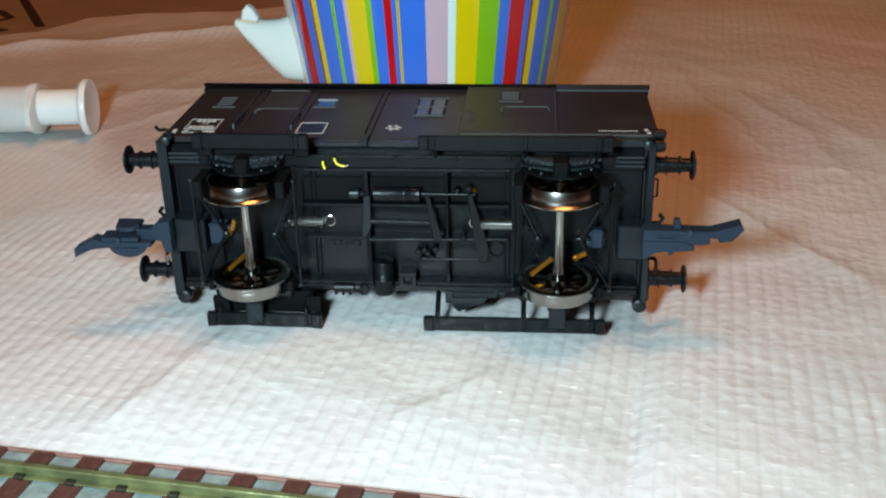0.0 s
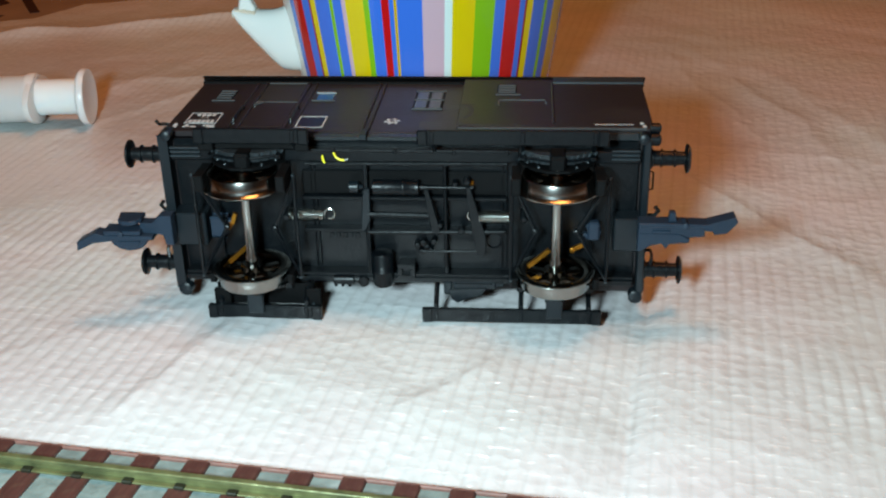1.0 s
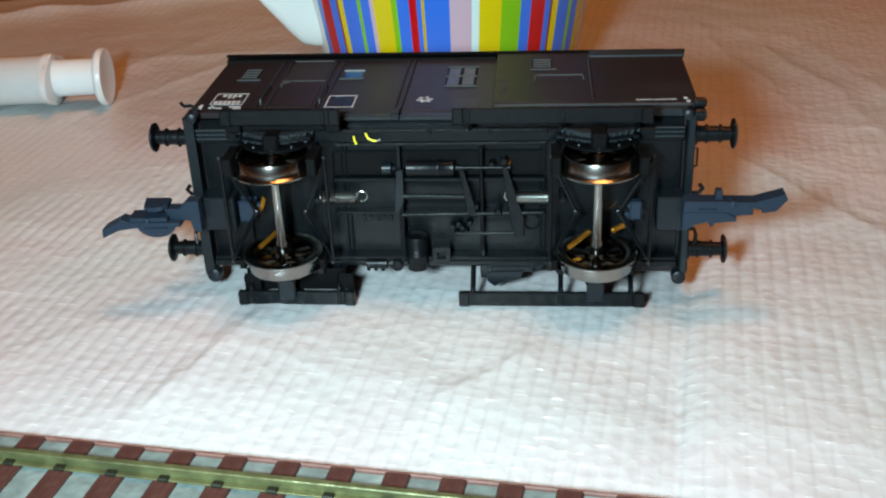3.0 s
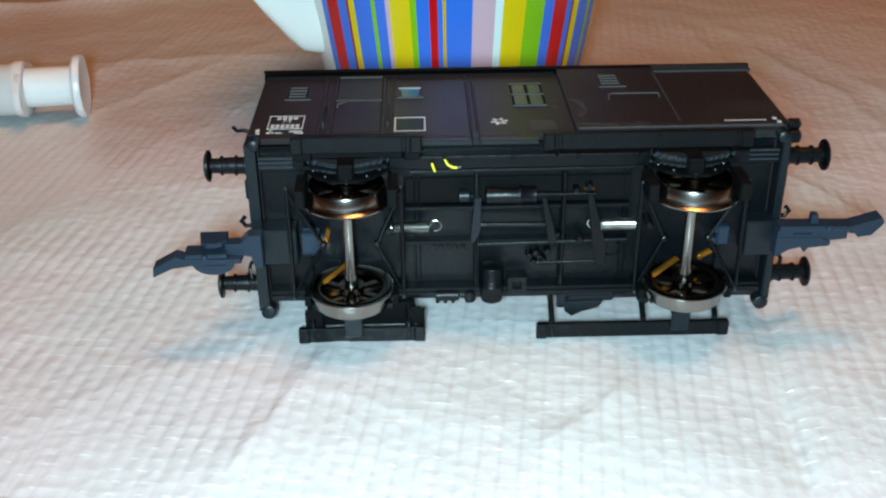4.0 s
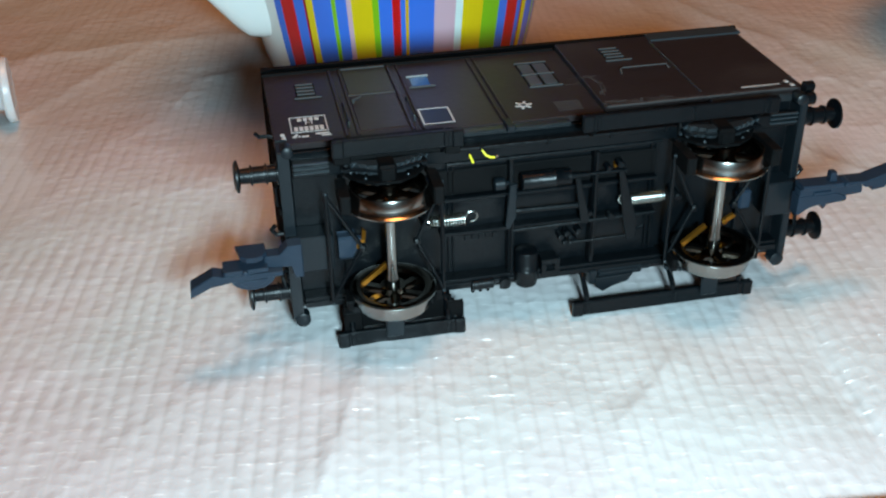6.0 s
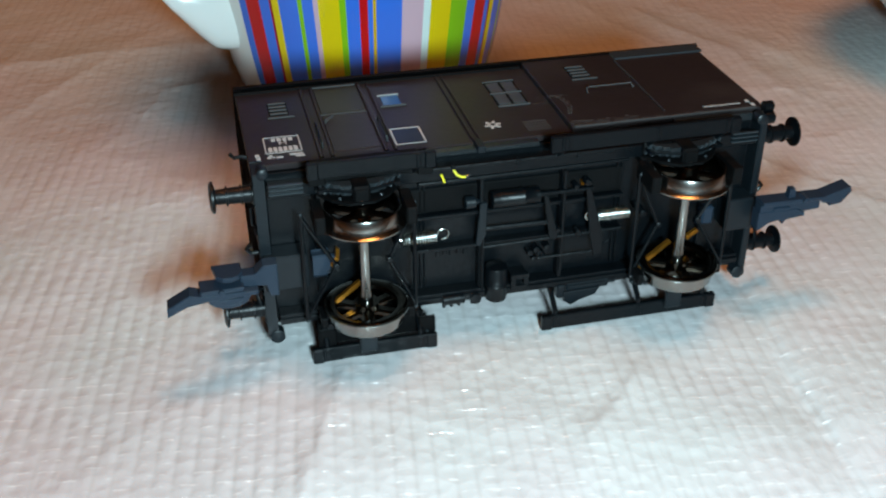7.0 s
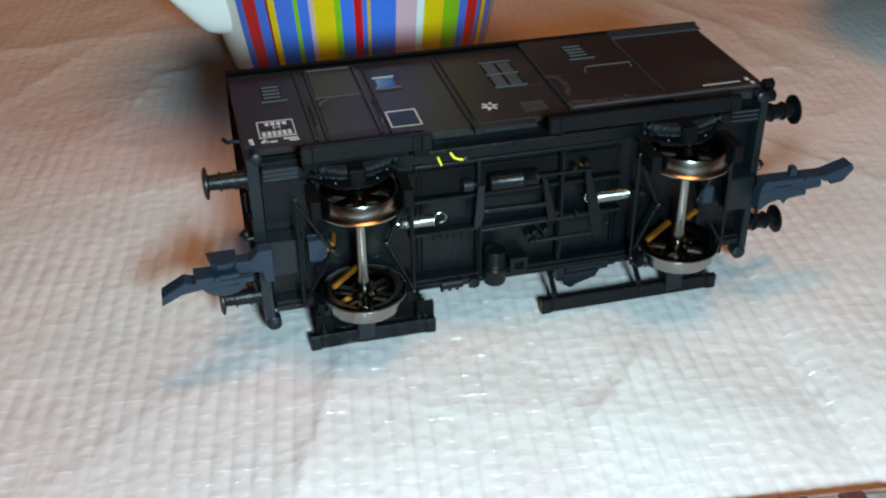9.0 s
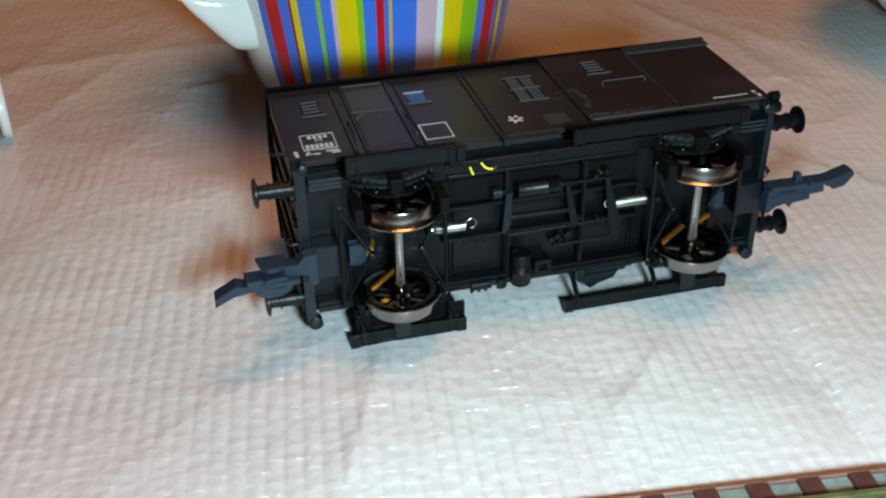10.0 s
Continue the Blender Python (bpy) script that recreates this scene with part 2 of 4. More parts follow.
# ---- mesh helpers (all in centimetres) ----
def part(name, bm, mat, parent=None, label="", smooth=False):
    me = bpy.data.meshes.new(name)
    bmesh.ops.recalc_face_normals(bm, faces=bm.faces)
    for v in bm.verts:
        v.co *= U
    if smooth:
        for f in bm.faces:
            f.smooth = True
    bm.to_mesh(me)
    bm.free()
    if smooth:
        me.set_sharp_from_angle(angle=radians(38))
    for one in mat if isinstance(mat, (list, tuple)) else (mat,):
        me.materials.append(one)
    ob = new(name, me)
    if parent:
        ob.parent = parent
    if label:
        ob["label"] = label
    return ob


def box(bm, x0, x1, y0, y1, z0, z1, bevel=0.012, m=None):
    got = bmesh.ops.create_cube(bm, size=1)["verts"]
    for v in got:
        v.co = Vector((x0 + (v.co.x + 0.5) * (x1 - x0), y0 + (v.co.y + 0.5) * (y1 - y0), z0 + (v.co.z + 0.5) * (z1 - z0)))
    if bevel:
        bevel = min(bevel, 0.3 * min(abs(x1 - x0), abs(y1 - y0), abs(z1 - z0)))
        edges = list({e for v in got for e in v.link_edges})
        got = list({v for f in bmesh.ops.bevel(bm, geom=edges, offset=bevel, segments=1, affect="EDGES")["faces"] for v in f.verts} | {v for v in got if v.is_valid})
    if m:
        bmesh.ops.transform(bm, matrix=m, verts=got)
    return bm


def prism(bm, poly, y0, y1, bevel=0.0):
    """A polygon of (x, z) drawn out from y0 to y1."""
    low = [bm.verts.new((x, y0, z)) for x, z in poly]
    top = [bm.verts.new((x, y1, z)) for x, z in poly]
    faces = [bm.faces.new(low), bm.faces.new(top[::-1])]
    for n in range(len(poly)):
        k = (n + 1) % len(poly)
        faces.append(bm.faces.new((low[n], top[n], top[k], low[k])))
    if bevel:
        bmesh.ops.recalc_face_normals(bm, faces=faces)
        bmesh.ops.bevel(bm, geom=faces[0].edges[:], offset=bevel, segments=1, affect="EDGES")
    return bm


def prism_x(x0, x1, poly):
    """A polygon of (y, z) drawn out along x."""
    bm = bmesh.new()
    a = [bm.verts.new((x0, y, z)) for y, z in poly]
    b = [bm.verts.new((x1, y, z)) for y, z in poly]
    bm.faces.new(a)
    bm.faces.new(b[::-1])
    for n in range(len(poly)):
        k = (n + 1) % len(poly)
        bm.faces.new((a[n], b[n], b[k], a[k]))
    return bm


def slab(poly, z0, z1, bevel=0.0):
    """A polygon of (x, y) drawn out from z0 to z1."""
    bm = bmesh.new()
    low = [bm.verts.new((x, y, z0)) for x, y in poly]
    top = [bm.verts.new((x, y, z1)) for x, y in poly]
    faces = [bm.faces.new(low), bm.faces.new(top[::-1])]
    for n in range(len(poly)):
        k = (n + 1) % len(poly)
        faces.append(bm.faces.new((low[n], top[n], top[k], low[k])))
    if bevel:
        bmesh.ops.recalc_face_normals(bm, faces=faces)
        bmesh.ops.bevel(bm, geom=faces[0].edges[:] + faces[1].edges[:], offset=bevel, segments=1, affect="EDGES")
    return bm


def lathe(bm, profile, at, axis="x", seg=28, cap=True):
    """Rings of (distance along the axis, radius) about a point."""
    rings = []
    for d, r in profile:
        ring = []
        for k in range(seg):
            a = 2 * math.pi * k / seg
            c, s = r * math.cos(a), r * math.sin(a)
            ring.append(bm.verts.new(Vector(at) + Vector({"x": (d, c, s), "y": (s, d, c), "z": (c, s, d)}[axis])))
        rings.append(ring)
    for a, b in zip(rings, rings[1:]):
        for k in range(seg):
            bm.faces.new((a[k], a[(k + 1) % seg], b[(k + 1) % seg], b[k]))
    if cap:
        bm.faces.new(rings[0][::-1])
        bm.faces.new(rings[-1])
    return bm


def tube(bm, points, r, seg=8, cap=True, closed=False):
    points = [Vector(p) for p in points]
    rings, up = [], Vector((0.3, 0.2, 0.93)).normalized()
    for n, p in enumerate(points):
        ahead = (points[min(n + 1, len(points) - 1)] - points[max(n - 1, 0)]).normalized()
        side = ahead.cross(up)
        if side.length < 0.05:
            side = ahead.cross(Vector((1, 0, 0)))
        side.normalize()
        top = side.cross(ahead).normalized()
        up = top
        rr = r[n] if isinstance(r, (list, tuple)) else r
        rings.append([bm.verts.new(p + rr * (math.cos(2 * math.pi * k / seg) * side + math.sin(2 * math.pi * k / seg) * top)) for k in range(seg)])
    for a, b in zip(rings, rings[1:]):
        for k in range(seg):
            bm.faces.new((a[k], a[(k + 1) % seg], b[(k + 1) % seg], b[k]))
    if cap:
        bm.faces.new(rings[0][::-1])
        bm.faces.new(rings[-1])
    return bm


def B():
    return bmesh.new()


def thing(name, m, label, category, group=""):
    ob = new(name)
    ob.empty_display_size = 0.01
    ob.matrix_world = m
    return tagged(ob, label, category, group)


# ---- room ----
def room():
    for name, x0, x1, y0, y1, z0, z1 in (("wall_north", -1.5, 1.5, 1.6, 1.7, -0.75, 1.7), ("wall_south", -1.5, 1.5, -1.7, -1.6, -0.75, 1.7),
                                         ("wall_east", 1.5, 1.6, -1.7, 1.7, -0.75, 1.7), ("wall_west", -1.6, -1.5, -1.7, 1.7, -0.75, 1.7),
                                         ("ceiling", -1.6, 1.6, -1.7, 1.7, 1.7, 1.8), ("floor", -1.6, 1.6, -1.7, 1.7, -0.85, -0.75)):
        ob = part(name, box(B(), x0 * 100, x1 * 100, y0 * 100, y1 * 100, z0 * 100, z1 * 100, 0), PLASTER)
        tagged(ob, "plain painted " + name.split("_")[0] + " closing the room", name.split("_")[0], kind="structure")


room()


def table():
    ob = thing("table", pose(0, 0, -0.012), "brown wooden table under the quilted foam sheet", "table")
    part("tabletop", box(B(), -60, 60, -32, 62, -3, 0, 0.3), WOOD, ob)
    for x in (-54, 54):
        for y in (-27, 56):
            part("leg", box(B(), x - 3, x + 3, y - 3, y + 3, -73.8, -3, 0.3), WOOD, ob)


table()


# ---- the quilted sheet ----
def crinkles():
    rnd, out = random.Random(17), []
    for n, x0, x1, y0, y1 in ((16, 5, 13.5, 2, 12), (8, -7, -4.3, 8.5, 13)):
        for _ in range(n):
            a = radians(rnd.choice((rnd.uniform(-35, 10), rnd.uniform(60, 120))))
            out.append((rnd.uniform(x0, x1), rnd.uniform(y0, y1), math.cos(a), math.sin(a), rnd.uniform(0.3, 0.9), rnd.uniform(0.012, 0.028)))
    return out


CRINKLES = crinkles()


def sheet_height(x, y):
    """Relief of the sheet in centimetres: stitched cells, soft waves, folds."""
    c, s = math.cos(radians(-8)), math.sin(radians(-8))
    u, v = (x * c + y * s), (-x * s + y * c)
    u += 0.10 * noise.noise((x * 0.35, y * 0.35, 21.0))
    v += 0.08 * noise.noise((x * 0.4, y * 0.4, 31.0))
    a, b = math.cos(math.pi * u / 0.27), math.cos(math.pi * v / 0.235)
    soft = 0.75 + 0.9 * noise.noise((x * 0.5, y * 0.5, 11.0))
    fade = 1 if y < 4 else max(0.2, 1 - (y - 4) * 0.12)
    h = 0.015 * fade * soft * (1 - a ** 4) + 0.0030 * fade ** 2 * soft * b ** 24 - 0.03
    h += 0.022 * noise.noise((x * 0.8, y * 0.8, 0.0)) + 0.06 * noise.noise((x * 0.22, y * 0.22, 5.0))
    h += 0.0025 * noise.noise((x * 5.0, y * 5.0, 2.0))
    # a net of shallow creases
    for k, f in ((0.010, 0.28), (0.006, 0.62)):
        h += k * (1 - abs(noise.noise((x * f + 3.0, y * f * 1.3, 8.0)))) ** 9
    # folds: a point on the line, its direction, the widths of its two flanks, height, length
    for px, py, deg, wa, wb, high, far in ((3.62, -3.0, 81.5, 2.2, 0.28, -0.27, 9), (-12, 19.8, 21, 0.9, 0.5, 0.45, 14), (6.5, 4.5, 118, 0.9, 0.22, 0.10, 5), (0.55, -2.75, 50, 0.16, 0.9, 0.085, 1.4),
                                           (-3.5, -2.2, 72, 0.18, 1.0, 0.13, 1.9), (-8.5, 13.8, 5, 0.9, 0.5, 0.09, 5), (8.3, 12, 101, 0.5, 0.3, 0.09, 5), (9.7, 11, 104, 0.3, 0.6, 0.07, 4), (6.8, 13, 98, 0.4, 0.3, 0.07, 4), (-10.5, 12, 62, 0.3, 0.6, 0.08, 5), (-8.2, 11.5, 58, 0.5, 0.25, 0.08, 4), (-5.5, -1.2, 30, 0.3, 0.8, 0.035, 2.5),
                                           (6.0, -1.5, 152, 0.2, 0.7, 0.03, 3), (7.5, 8.0, 160, 0.25, 0.7, 0.05, 3), (-4.2, 11.6, 20, 0.12, 0.5, 0.10, 1.2), (-9.0, 4.0, 66, 0.4, 1.1, 0.06, 6), (0.0, -2.65, -15.5, 0.7, 0.35, 0.03, 8)):
        d = (x - px) * -math.sin(radians(deg)) + (y - py) * math.cos(radians(deg))
        along = (x - px) * math.cos(radians(deg)) + (y - py) * math.sin(radians(deg))
        d += (0.12 * noise.noise((along * 0.8, deg, 4.0)) + 0.5 * noise.noise((along * 0.25, deg, 9.0))) * (0.25 if far == 9 else 1)
        w = wa if d > 0 else wb
        h += high * math.exp(-(d * d + 0.0015) ** 0.5 / w) * (0.7 + 0.5 * noise.noise((along * 0.5, deg, 0.0))) * math.exp(-(along / far) ** 4)
    for px, py, ca, sa, far, high in CRINKLES:
        if abs(x - px) < 1.6 and abs(y - py) < 1.6:
            d, along = -(x - px) * sa + (y - py) * ca, (x - px) * ca + (y - py) * sa
            d += 0.15 * noise.noise((along * 2.0, px, 3.0))
            h += high * math.exp(-abs(d) / 0.07) * math.exp(-(along / far) ** 4)
    # pressed up under the roof of the van
    h += 0.26 * math.exp(-((y - 3.0) / 1.2) ** 2) * math.exp(-(x / 3.2) ** 4)
    return h


def foam_sheet():
    def steps(*spans):
        out = [spans[0][0]]
        for a, b, d in spans:
            n = round((b - a) / d)
            out += [a + (b - a) * (k + 1) / n for k in range(n)]
        return out
    xs = steps((-48, -26, 2), (-26, -12, 0.12), (-12, 8, 0.045), (8, 18, 0.08), (18, 48, 2))
    ys = steps((-27, -9, 1.5), (-9, -7, 0.3), (-7, 8, 0.055), (8, 26, 0.12))
    def edge(x):
        kinks = ((-60, 19), (-22, 19.2), (-17.4, 21.0), (-16, 21.8), (-15, 24), (-13, 24.6), (-9.7, 25.1), (-7, 26.5), (60, 60))
        for (xa, ya), (xb, yb) in zip(kinks, kinks[1:]):
            if x <= xb:
                return ya + (yb - ya) * (x - xa) / (xb - xa) + 0.15 * noise.noise((x * 0.5, 1.0, 0.0))
    verts, faces = [], []
    for y in ys:
        for x in xs:
            k = (y + 27) / (ys[-1] + 27)
            yy = y if y < 12 else 12 + (y - 12) / (ys[-1] - 12) * (max(edge(x), 19) - 12)
            near = -9 < yy and -27 < x < 20
            verts.append((x * U, yy * U, (sheet_height(x, yy) if near else 0.04) * U))
    w = len(xs)
    for j in range(len(ys) - 1):
        for i in range(w - 1):
            a = j * w + i
            faces.append((a, a + 1, a + w + 1, a + w))
    # the cut edge hangs down to the table
    rim = [k for k in range(w)] + [j * w + w - 1 for j in range(1, len(ys))] + [(len(ys) - 1) * w + k for k in range(w - 2, -1, -1)] + [j * w for j in range(len(ys) - 2, 0, -1)]
    base = len(verts)
    verts += [(verts[k][0], verts[k][1], -1.17 * U) for k in rim]
    for k in range(len(rim)):
        n = (k + 1) % len(rim)
        faces.append((rim[k], base + k, base + n, rim[n]))
    me = bpy.data.meshes.new("foam_sheet")
    me.from_pydata(verts, [], faces)
    me.shade_smooth()
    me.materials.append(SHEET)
    ob = new("foam_sheet", me)
    tagged(ob, "white quilted plastic foam sheet with folds spread over the table", "foam sheet")


foam_sheet()


# ---- brake van lying on its side ----
VAN = pose(0, 0, 1.76 * U, 0.8)


def brake_van():
    van = thing("brake_van", VAN, "dark brown model railway brake van lying on its side", "model wagon")
    # body
    bm = B()
    box(bm, -4.01, 0.88, 0.10, 2.70, 1.28, 1.38)
    box(bm, 0.86, 4.04, 0.10, 2.74, 1.28, 1.47)
    side = part("side_wall", bm, BROWN, van)
    bm = B()
    box(bm, -4.01, 0.88, 0.10, 2.70, -1.38, -1.28)
    box(bm, 0.86, 4.04, 0.10, 2.74, -1.47, -1.28)
    part("side_wall", bm, BROWN, van)
    for s in (-1, 1):
        end = part("end_wall", box(B(), s * 3.985, s * 3.84, 0.115, 2.85, -1.275, 1.275), BROWN, van)
        for z in (-0.85, -0.28, 0.28, 0.85):
            part("rib", box(B(), s * 3.97, s * 4.02, 0.15, 2.8, z - 0.05, z + 0.05), BROWN, end)
    # roof: an arc over the body
    bm = B()
    n = 18
    outer, inner = [], []
    for k in range(n + 1):
        z = -1.5 + 3.0 * k / n
        y = 2.72 + 0.62 * (1 - (z / 1.5) ** 2) ** 0.8
        outer.append((y + 0.07, z * 1.0))
        inner.append((y, z * 0.99))
    loop = outer + inner[::-1]
    rows = [[bm.verts.new((x, y, z)) for y, z in loop] for x in (-4.035, 4.12)]
    m = len(loop)
    for k in range(m):
        bm.faces.new((rows[0][k], rows[0][(k + 1) % m], rows[1][(k + 1) % m], rows[1][k]))
    for k in range(n):
        for r in rows:
            bm.faces.new((r[k], r[k + 1], r[m - 2 - k], r[m - 1 - k]))
    part("roof", bm, SOFTBLACK, van)
    part("gutter", box(B(), -4.03, 0.84, 2.69, 2.77, 1.34, 1.42), SOFTBLACK, van)
    part("gutter", prism_x(2.46, 4.08, [(2.46, 1.465), (2.475, 1.495), (2.76, 1.50), (2.79, 1.48), (2.79, 1.40)]), GUTTER, van, "glossy grey gutter strip")

    part('sill_strip', box(B(), -1.46, 0.30, -0.06, 0.09, 1.28, 1.36), LEAF, van)
    part('sill_strip', box(B(), 2.50, 3.80, -0.02, 0.09, 1.30, 1.43), LEAF, van)
    # side details
    zt = 1.38
    for x0, x1 in ((-2.99, -2.93), (-2.82, -2.77), (-2.03, -1.97), (-1.88, -1.84), (-0.70, -0.66), (-0.60, -0.56)):
        part("rib", box(B(), x0, x1, 0.12, 2.66, zt - 0.02, zt + 0.035), BROWN, side)
    part("rib", box(B(), 2.42, 2.46, 0.28, 2.46, 1.44, 1.50), BROWN, side)
    part("strap", box(B(), -0.69, -0.57, -0.16, 0.14, zt - 0.06, zt + 0.05), GREYBLACK, side)
    bm = B()
    box(bm, -2.76, -2.04, 0.30, 1.57, zt - 0.04, zt + 0.012)
    door = part("door", bm, BROWN, side, "brown side door with glazed top")
    part("door_window", box(B(), -2.76, -2.04, 1.63, 2.64, zt - 0.04, zt + 0.014), OLIVE, door)
    part("door_rail", box(B(), -2.78, -2.02, 1.58, 1.605, zt, zt + 0.02), GREYINK, door)
    part("door_rail", box(B(), -2.76, -2.05, 2.65, 2.675, zt, zt + 0.03), GREYINK, door)
    bm = tube(B(), [(-2.73, 1.30, zt + 0.01), (-2.73, 1.30, zt + 0.06), (-2.60, 1.42, zt + 0.06)], 0.018)
    part("door_handle", bm, GREYINK, door)
    part("handrail", tube(B(), [(-2.90, 0.45, zt), (-2.90, 0.47, zt + 0.08), (-2.90, 1.2, zt + 0.08), (-2.90, 1.22, zt)], 0.014), GREYBLACK, side)
    part("handrail", tube(B(), [(-1.93, 0.45, zt), (-1.93, 0.47, zt + 0.08), (-1.93, 1.2, zt + 0.08), (-1.93, 1.22, zt)], 0.014), GREYBLACK, side)

    def louvre(x0, x1, y0, y1, z, slats, pane=None):
        f = part("vent_frame" if not pane else "window_frame", box(B(), x0, x1, y0, y1, z - 0.03, z + 0.008), pane or SOFTBLACK, side)
        for k in range(slats):
            y = y0 + (y1 - y0) * (k + 0.5) / slats
            part("slat", box(B(), x0 + 0.02, x1 - 0.02, y - 0.022, y + 0.022, z, z + 0.03), GREYINK, f)
        part("sill", box(B(), x0 - 0.03, x1 + 0.07, y0 - 0.10, y0 - 0.07, z, z + 0.03), SILVER if pane else GREYINK, f)

    louvre(-3.56, -3.24, 1.74, 2.26, zt, 4)
    louvre(1.47, 1.82, 1.86, 2.36, 1.47, 4)
    # small blue-grey window
    w = part("window_pane", box(B(), -1.74, -1.44, 1.72, 2.10, zt - 0.03, zt + 0.006), BLUEGLASS, side, "bluish glazed pane")
    part("window_bar", box(B(), -1.78, -1.42, 2.09, 2.12, zt, zt + 0.03), SILVER, w)
    part("window_bar", box(B(), -1.80, -1.38, 1.66, 1.68, zt, zt + 0.03), GREYINK, w)
    # four-paned window
    w = part("window_frame", box(B(), 0.03, 0.55, 1.24, 2.24, zt - 0.03, zt + 0.012), SOFTBLACK, side)
    for x in (0.06, 0.31):
        for y in (1.30, 1.76):
            part("window_pane", box(B(), x, x + 0.20, y, y + 0.40, zt, zt + 0.02, 0.006), GLAZE, w)
    for y in (1.22, 1.715, 2.20):
        part("window_bar", box(B(), 0.02, 0.56, y, y + 0.025, zt, zt + 0.032), GREYINK, w)
    part("handrail", tube(B(), [(1.52, 1.22, 1.47), (1.52, 1.30, 1.53), (1.58, 1.34, 1.53), (2.30, 1.34, 1.53), (2.33, 1.30, 1.47)], 0.013), GREYINK, side)
    # printed signs
    def frame_lines(x0, x1, y0, y1, z, w, mat):
        bm = B()
        for a in ((x0, x1, y0, y0 + w), (x0, x1, y1 - w, y1), (x0, x0 + w, y0 + w, y1 - w), (x1 - w, x1, y0 + w, y1 - w)):
            box(bm, *a, z, z + 0.004, 0)
        return bm
    p = part("sign_panel", box(B(), -1.83, -1.36, 0.28, 0.84, zt - 0.01, zt + 0.008, 0), SIGN, side)
    part("border_line", frame_lines(-1.83, -1.36, 0.28, 0.84, zt + 0.008, 0.024, WHITEINK), WHITEINK, p)
    p = part("number_panel", box(B(), -3.74, -3.20, 0.44, 0.98, zt - 0.01, zt + 0.008, 0), BROWN, side)
    part("border_line", frame_lines(-3.74, -3.20, 0.44, 0.98, zt + 0.008, 0.018, WHITEINK), WHITEINK, p)
    for k in range(4):
        part("writing_bar", box(B(), -3.62 + 0.085 * k, -3.56 + 0.085 * k, 0.83, 0.93, zt + 0.008, zt + 0.012, 0), WHITEINK, p)
    cu = bpy.data.curves.new("letter", "FONT")
    cu.body, cu.size, cu.align_x = "M", 0.17 * U, "CENTER"
    tmp = bpy.data.objects.new("letter", cu)
    me = bpy.data.meshes.new_from_object(tmp)
    bpy.data.objects.remove(tmp)
    me.materials.append(WHITEINK)
    letter = new("letter", me)
    letter.parent, letter.matrix_basis = p, pose(-3.46 * U, 0.685 * U, (zt + 0.013) * U)
    for k in range(6):
        part("writing_bar", box(B(), -3.69 + 0.075 * k, -3.635 + 0.075 * k, 0.49, 0.63, zt + 0.008, zt + 0.012, 0), WHITEINK, p)
    for k, (x, wd, y) in enumerate(((-3.73, 0.06, 0.30), (-3.65, 0.03, 0.30), (-3.60, 0.10, 0.29), (-3.40, 0.20, 0.35), (-3.32, 0.14, 0.28), (-3.70, 0.05, 0.36))):
        part("writing_bar", box(B(), x, x + wd, y, y + 0.045, zt, zt + 0.004, 0), WHITEINK, side)
    # snowflake mark
    bm = B()
    for k in range(3):
        a = math.pi * k / 3
        box(bm, -0.135, 0.135, -0.021, 0.021, 0, 0.004 + 0.001 * k, 0, Matrix.Translation((-0.24, 0.63, zt)) @ Matrix.Rotation(a + 0.2, 4, "Z"))
    lathe(bm, [(0, 0.078), (0.006, 0.078)], (-0.24, 0.63, zt), "z", 10)
    part("star_mark", bm, WHITEINK, side, "white six-armed star mark")
    part("star_centre", lathe(B(), [(0.006, 0.042), (0.009, 0.042)], (-0.24, 0.63, zt), "z", 8), BROWN, side)
    for j in range(4):
        for i in range(7):
            part("writing_bar", box(B(), 0.23 + 0.055 * i, 0.27 + 0.055 * i, 0.30 + 0.095 * j, 0.36 + 0.095 * j, zt, zt + 0.003, 0), GREYINK, side)
    for k in range(14):
        part("writing_bar", box(B(), 3.10 + 0.045 * k, 3.13 + 0.045 * k, 0.265, 0.305, 1.47, 1.474, 0), WHITEINK, side)
    for x, y, z in ((3.83, 0.30, 1.47), (3.86, 0.16, 1.47), (-3.90, 0.38, zt), (-3.89, 0.27, zt)):
        part("white_mark", box(B(), x, x + 0.06, y, y + 0.08, z, z + 0.006, 0), WHITEINK, side)
    # worn, rubbed edge with traces of dried glue
    rnd = random.Random(5)
    bm = B()
    def flake(x, y, size, z):
        n = rnd.randint(4, 6)
        turn = rnd.random() * 6.28
        ring = [(x + size * (0.5 + 0.7 * rnd.random()) * math.cos(turn + 6.28 * k / n), y + 0.6 * size * (0.5 + 0.7 * rnd.random()) * math.sin(turn + 6.28 * k / n)) for k in range(n)]
        low = [bm.verts.new((a, b, z)) for a, b in ring]
        top = [bm.verts.new((a, b, z + 0.004)) for a, b in ring]
        bm.faces.new(top)
        for k in range(n):
            bm.faces.new((low[k], low[(k + 1) % n], top[(k + 1) % n], top[k]))
    for k in range(110):
        flake(0.92 + 1.1 * rnd.random() ** 1.8, 0.13 + 0.16 * rnd.random() ** 1.5, 0.02 + 0.03 * rnd.random(), 1.47)
    for k in range(80):
        flake(1.5 + 2.3 * rnd.random(), 0.12 + 0.04 * rnd.random(), 0.012 + 0.02 * rnd.random(), 1.47)
    for k in range(60):
        t = rnd.random()
        flake(0.93 + 0.12 * math.sin(3 * t) + 0.05 * rnd.random(), 1.28 - 0.75 * t + 0.06 * rnd.random(), 0.018 + 0.025 * rnd.random(), 1.47)
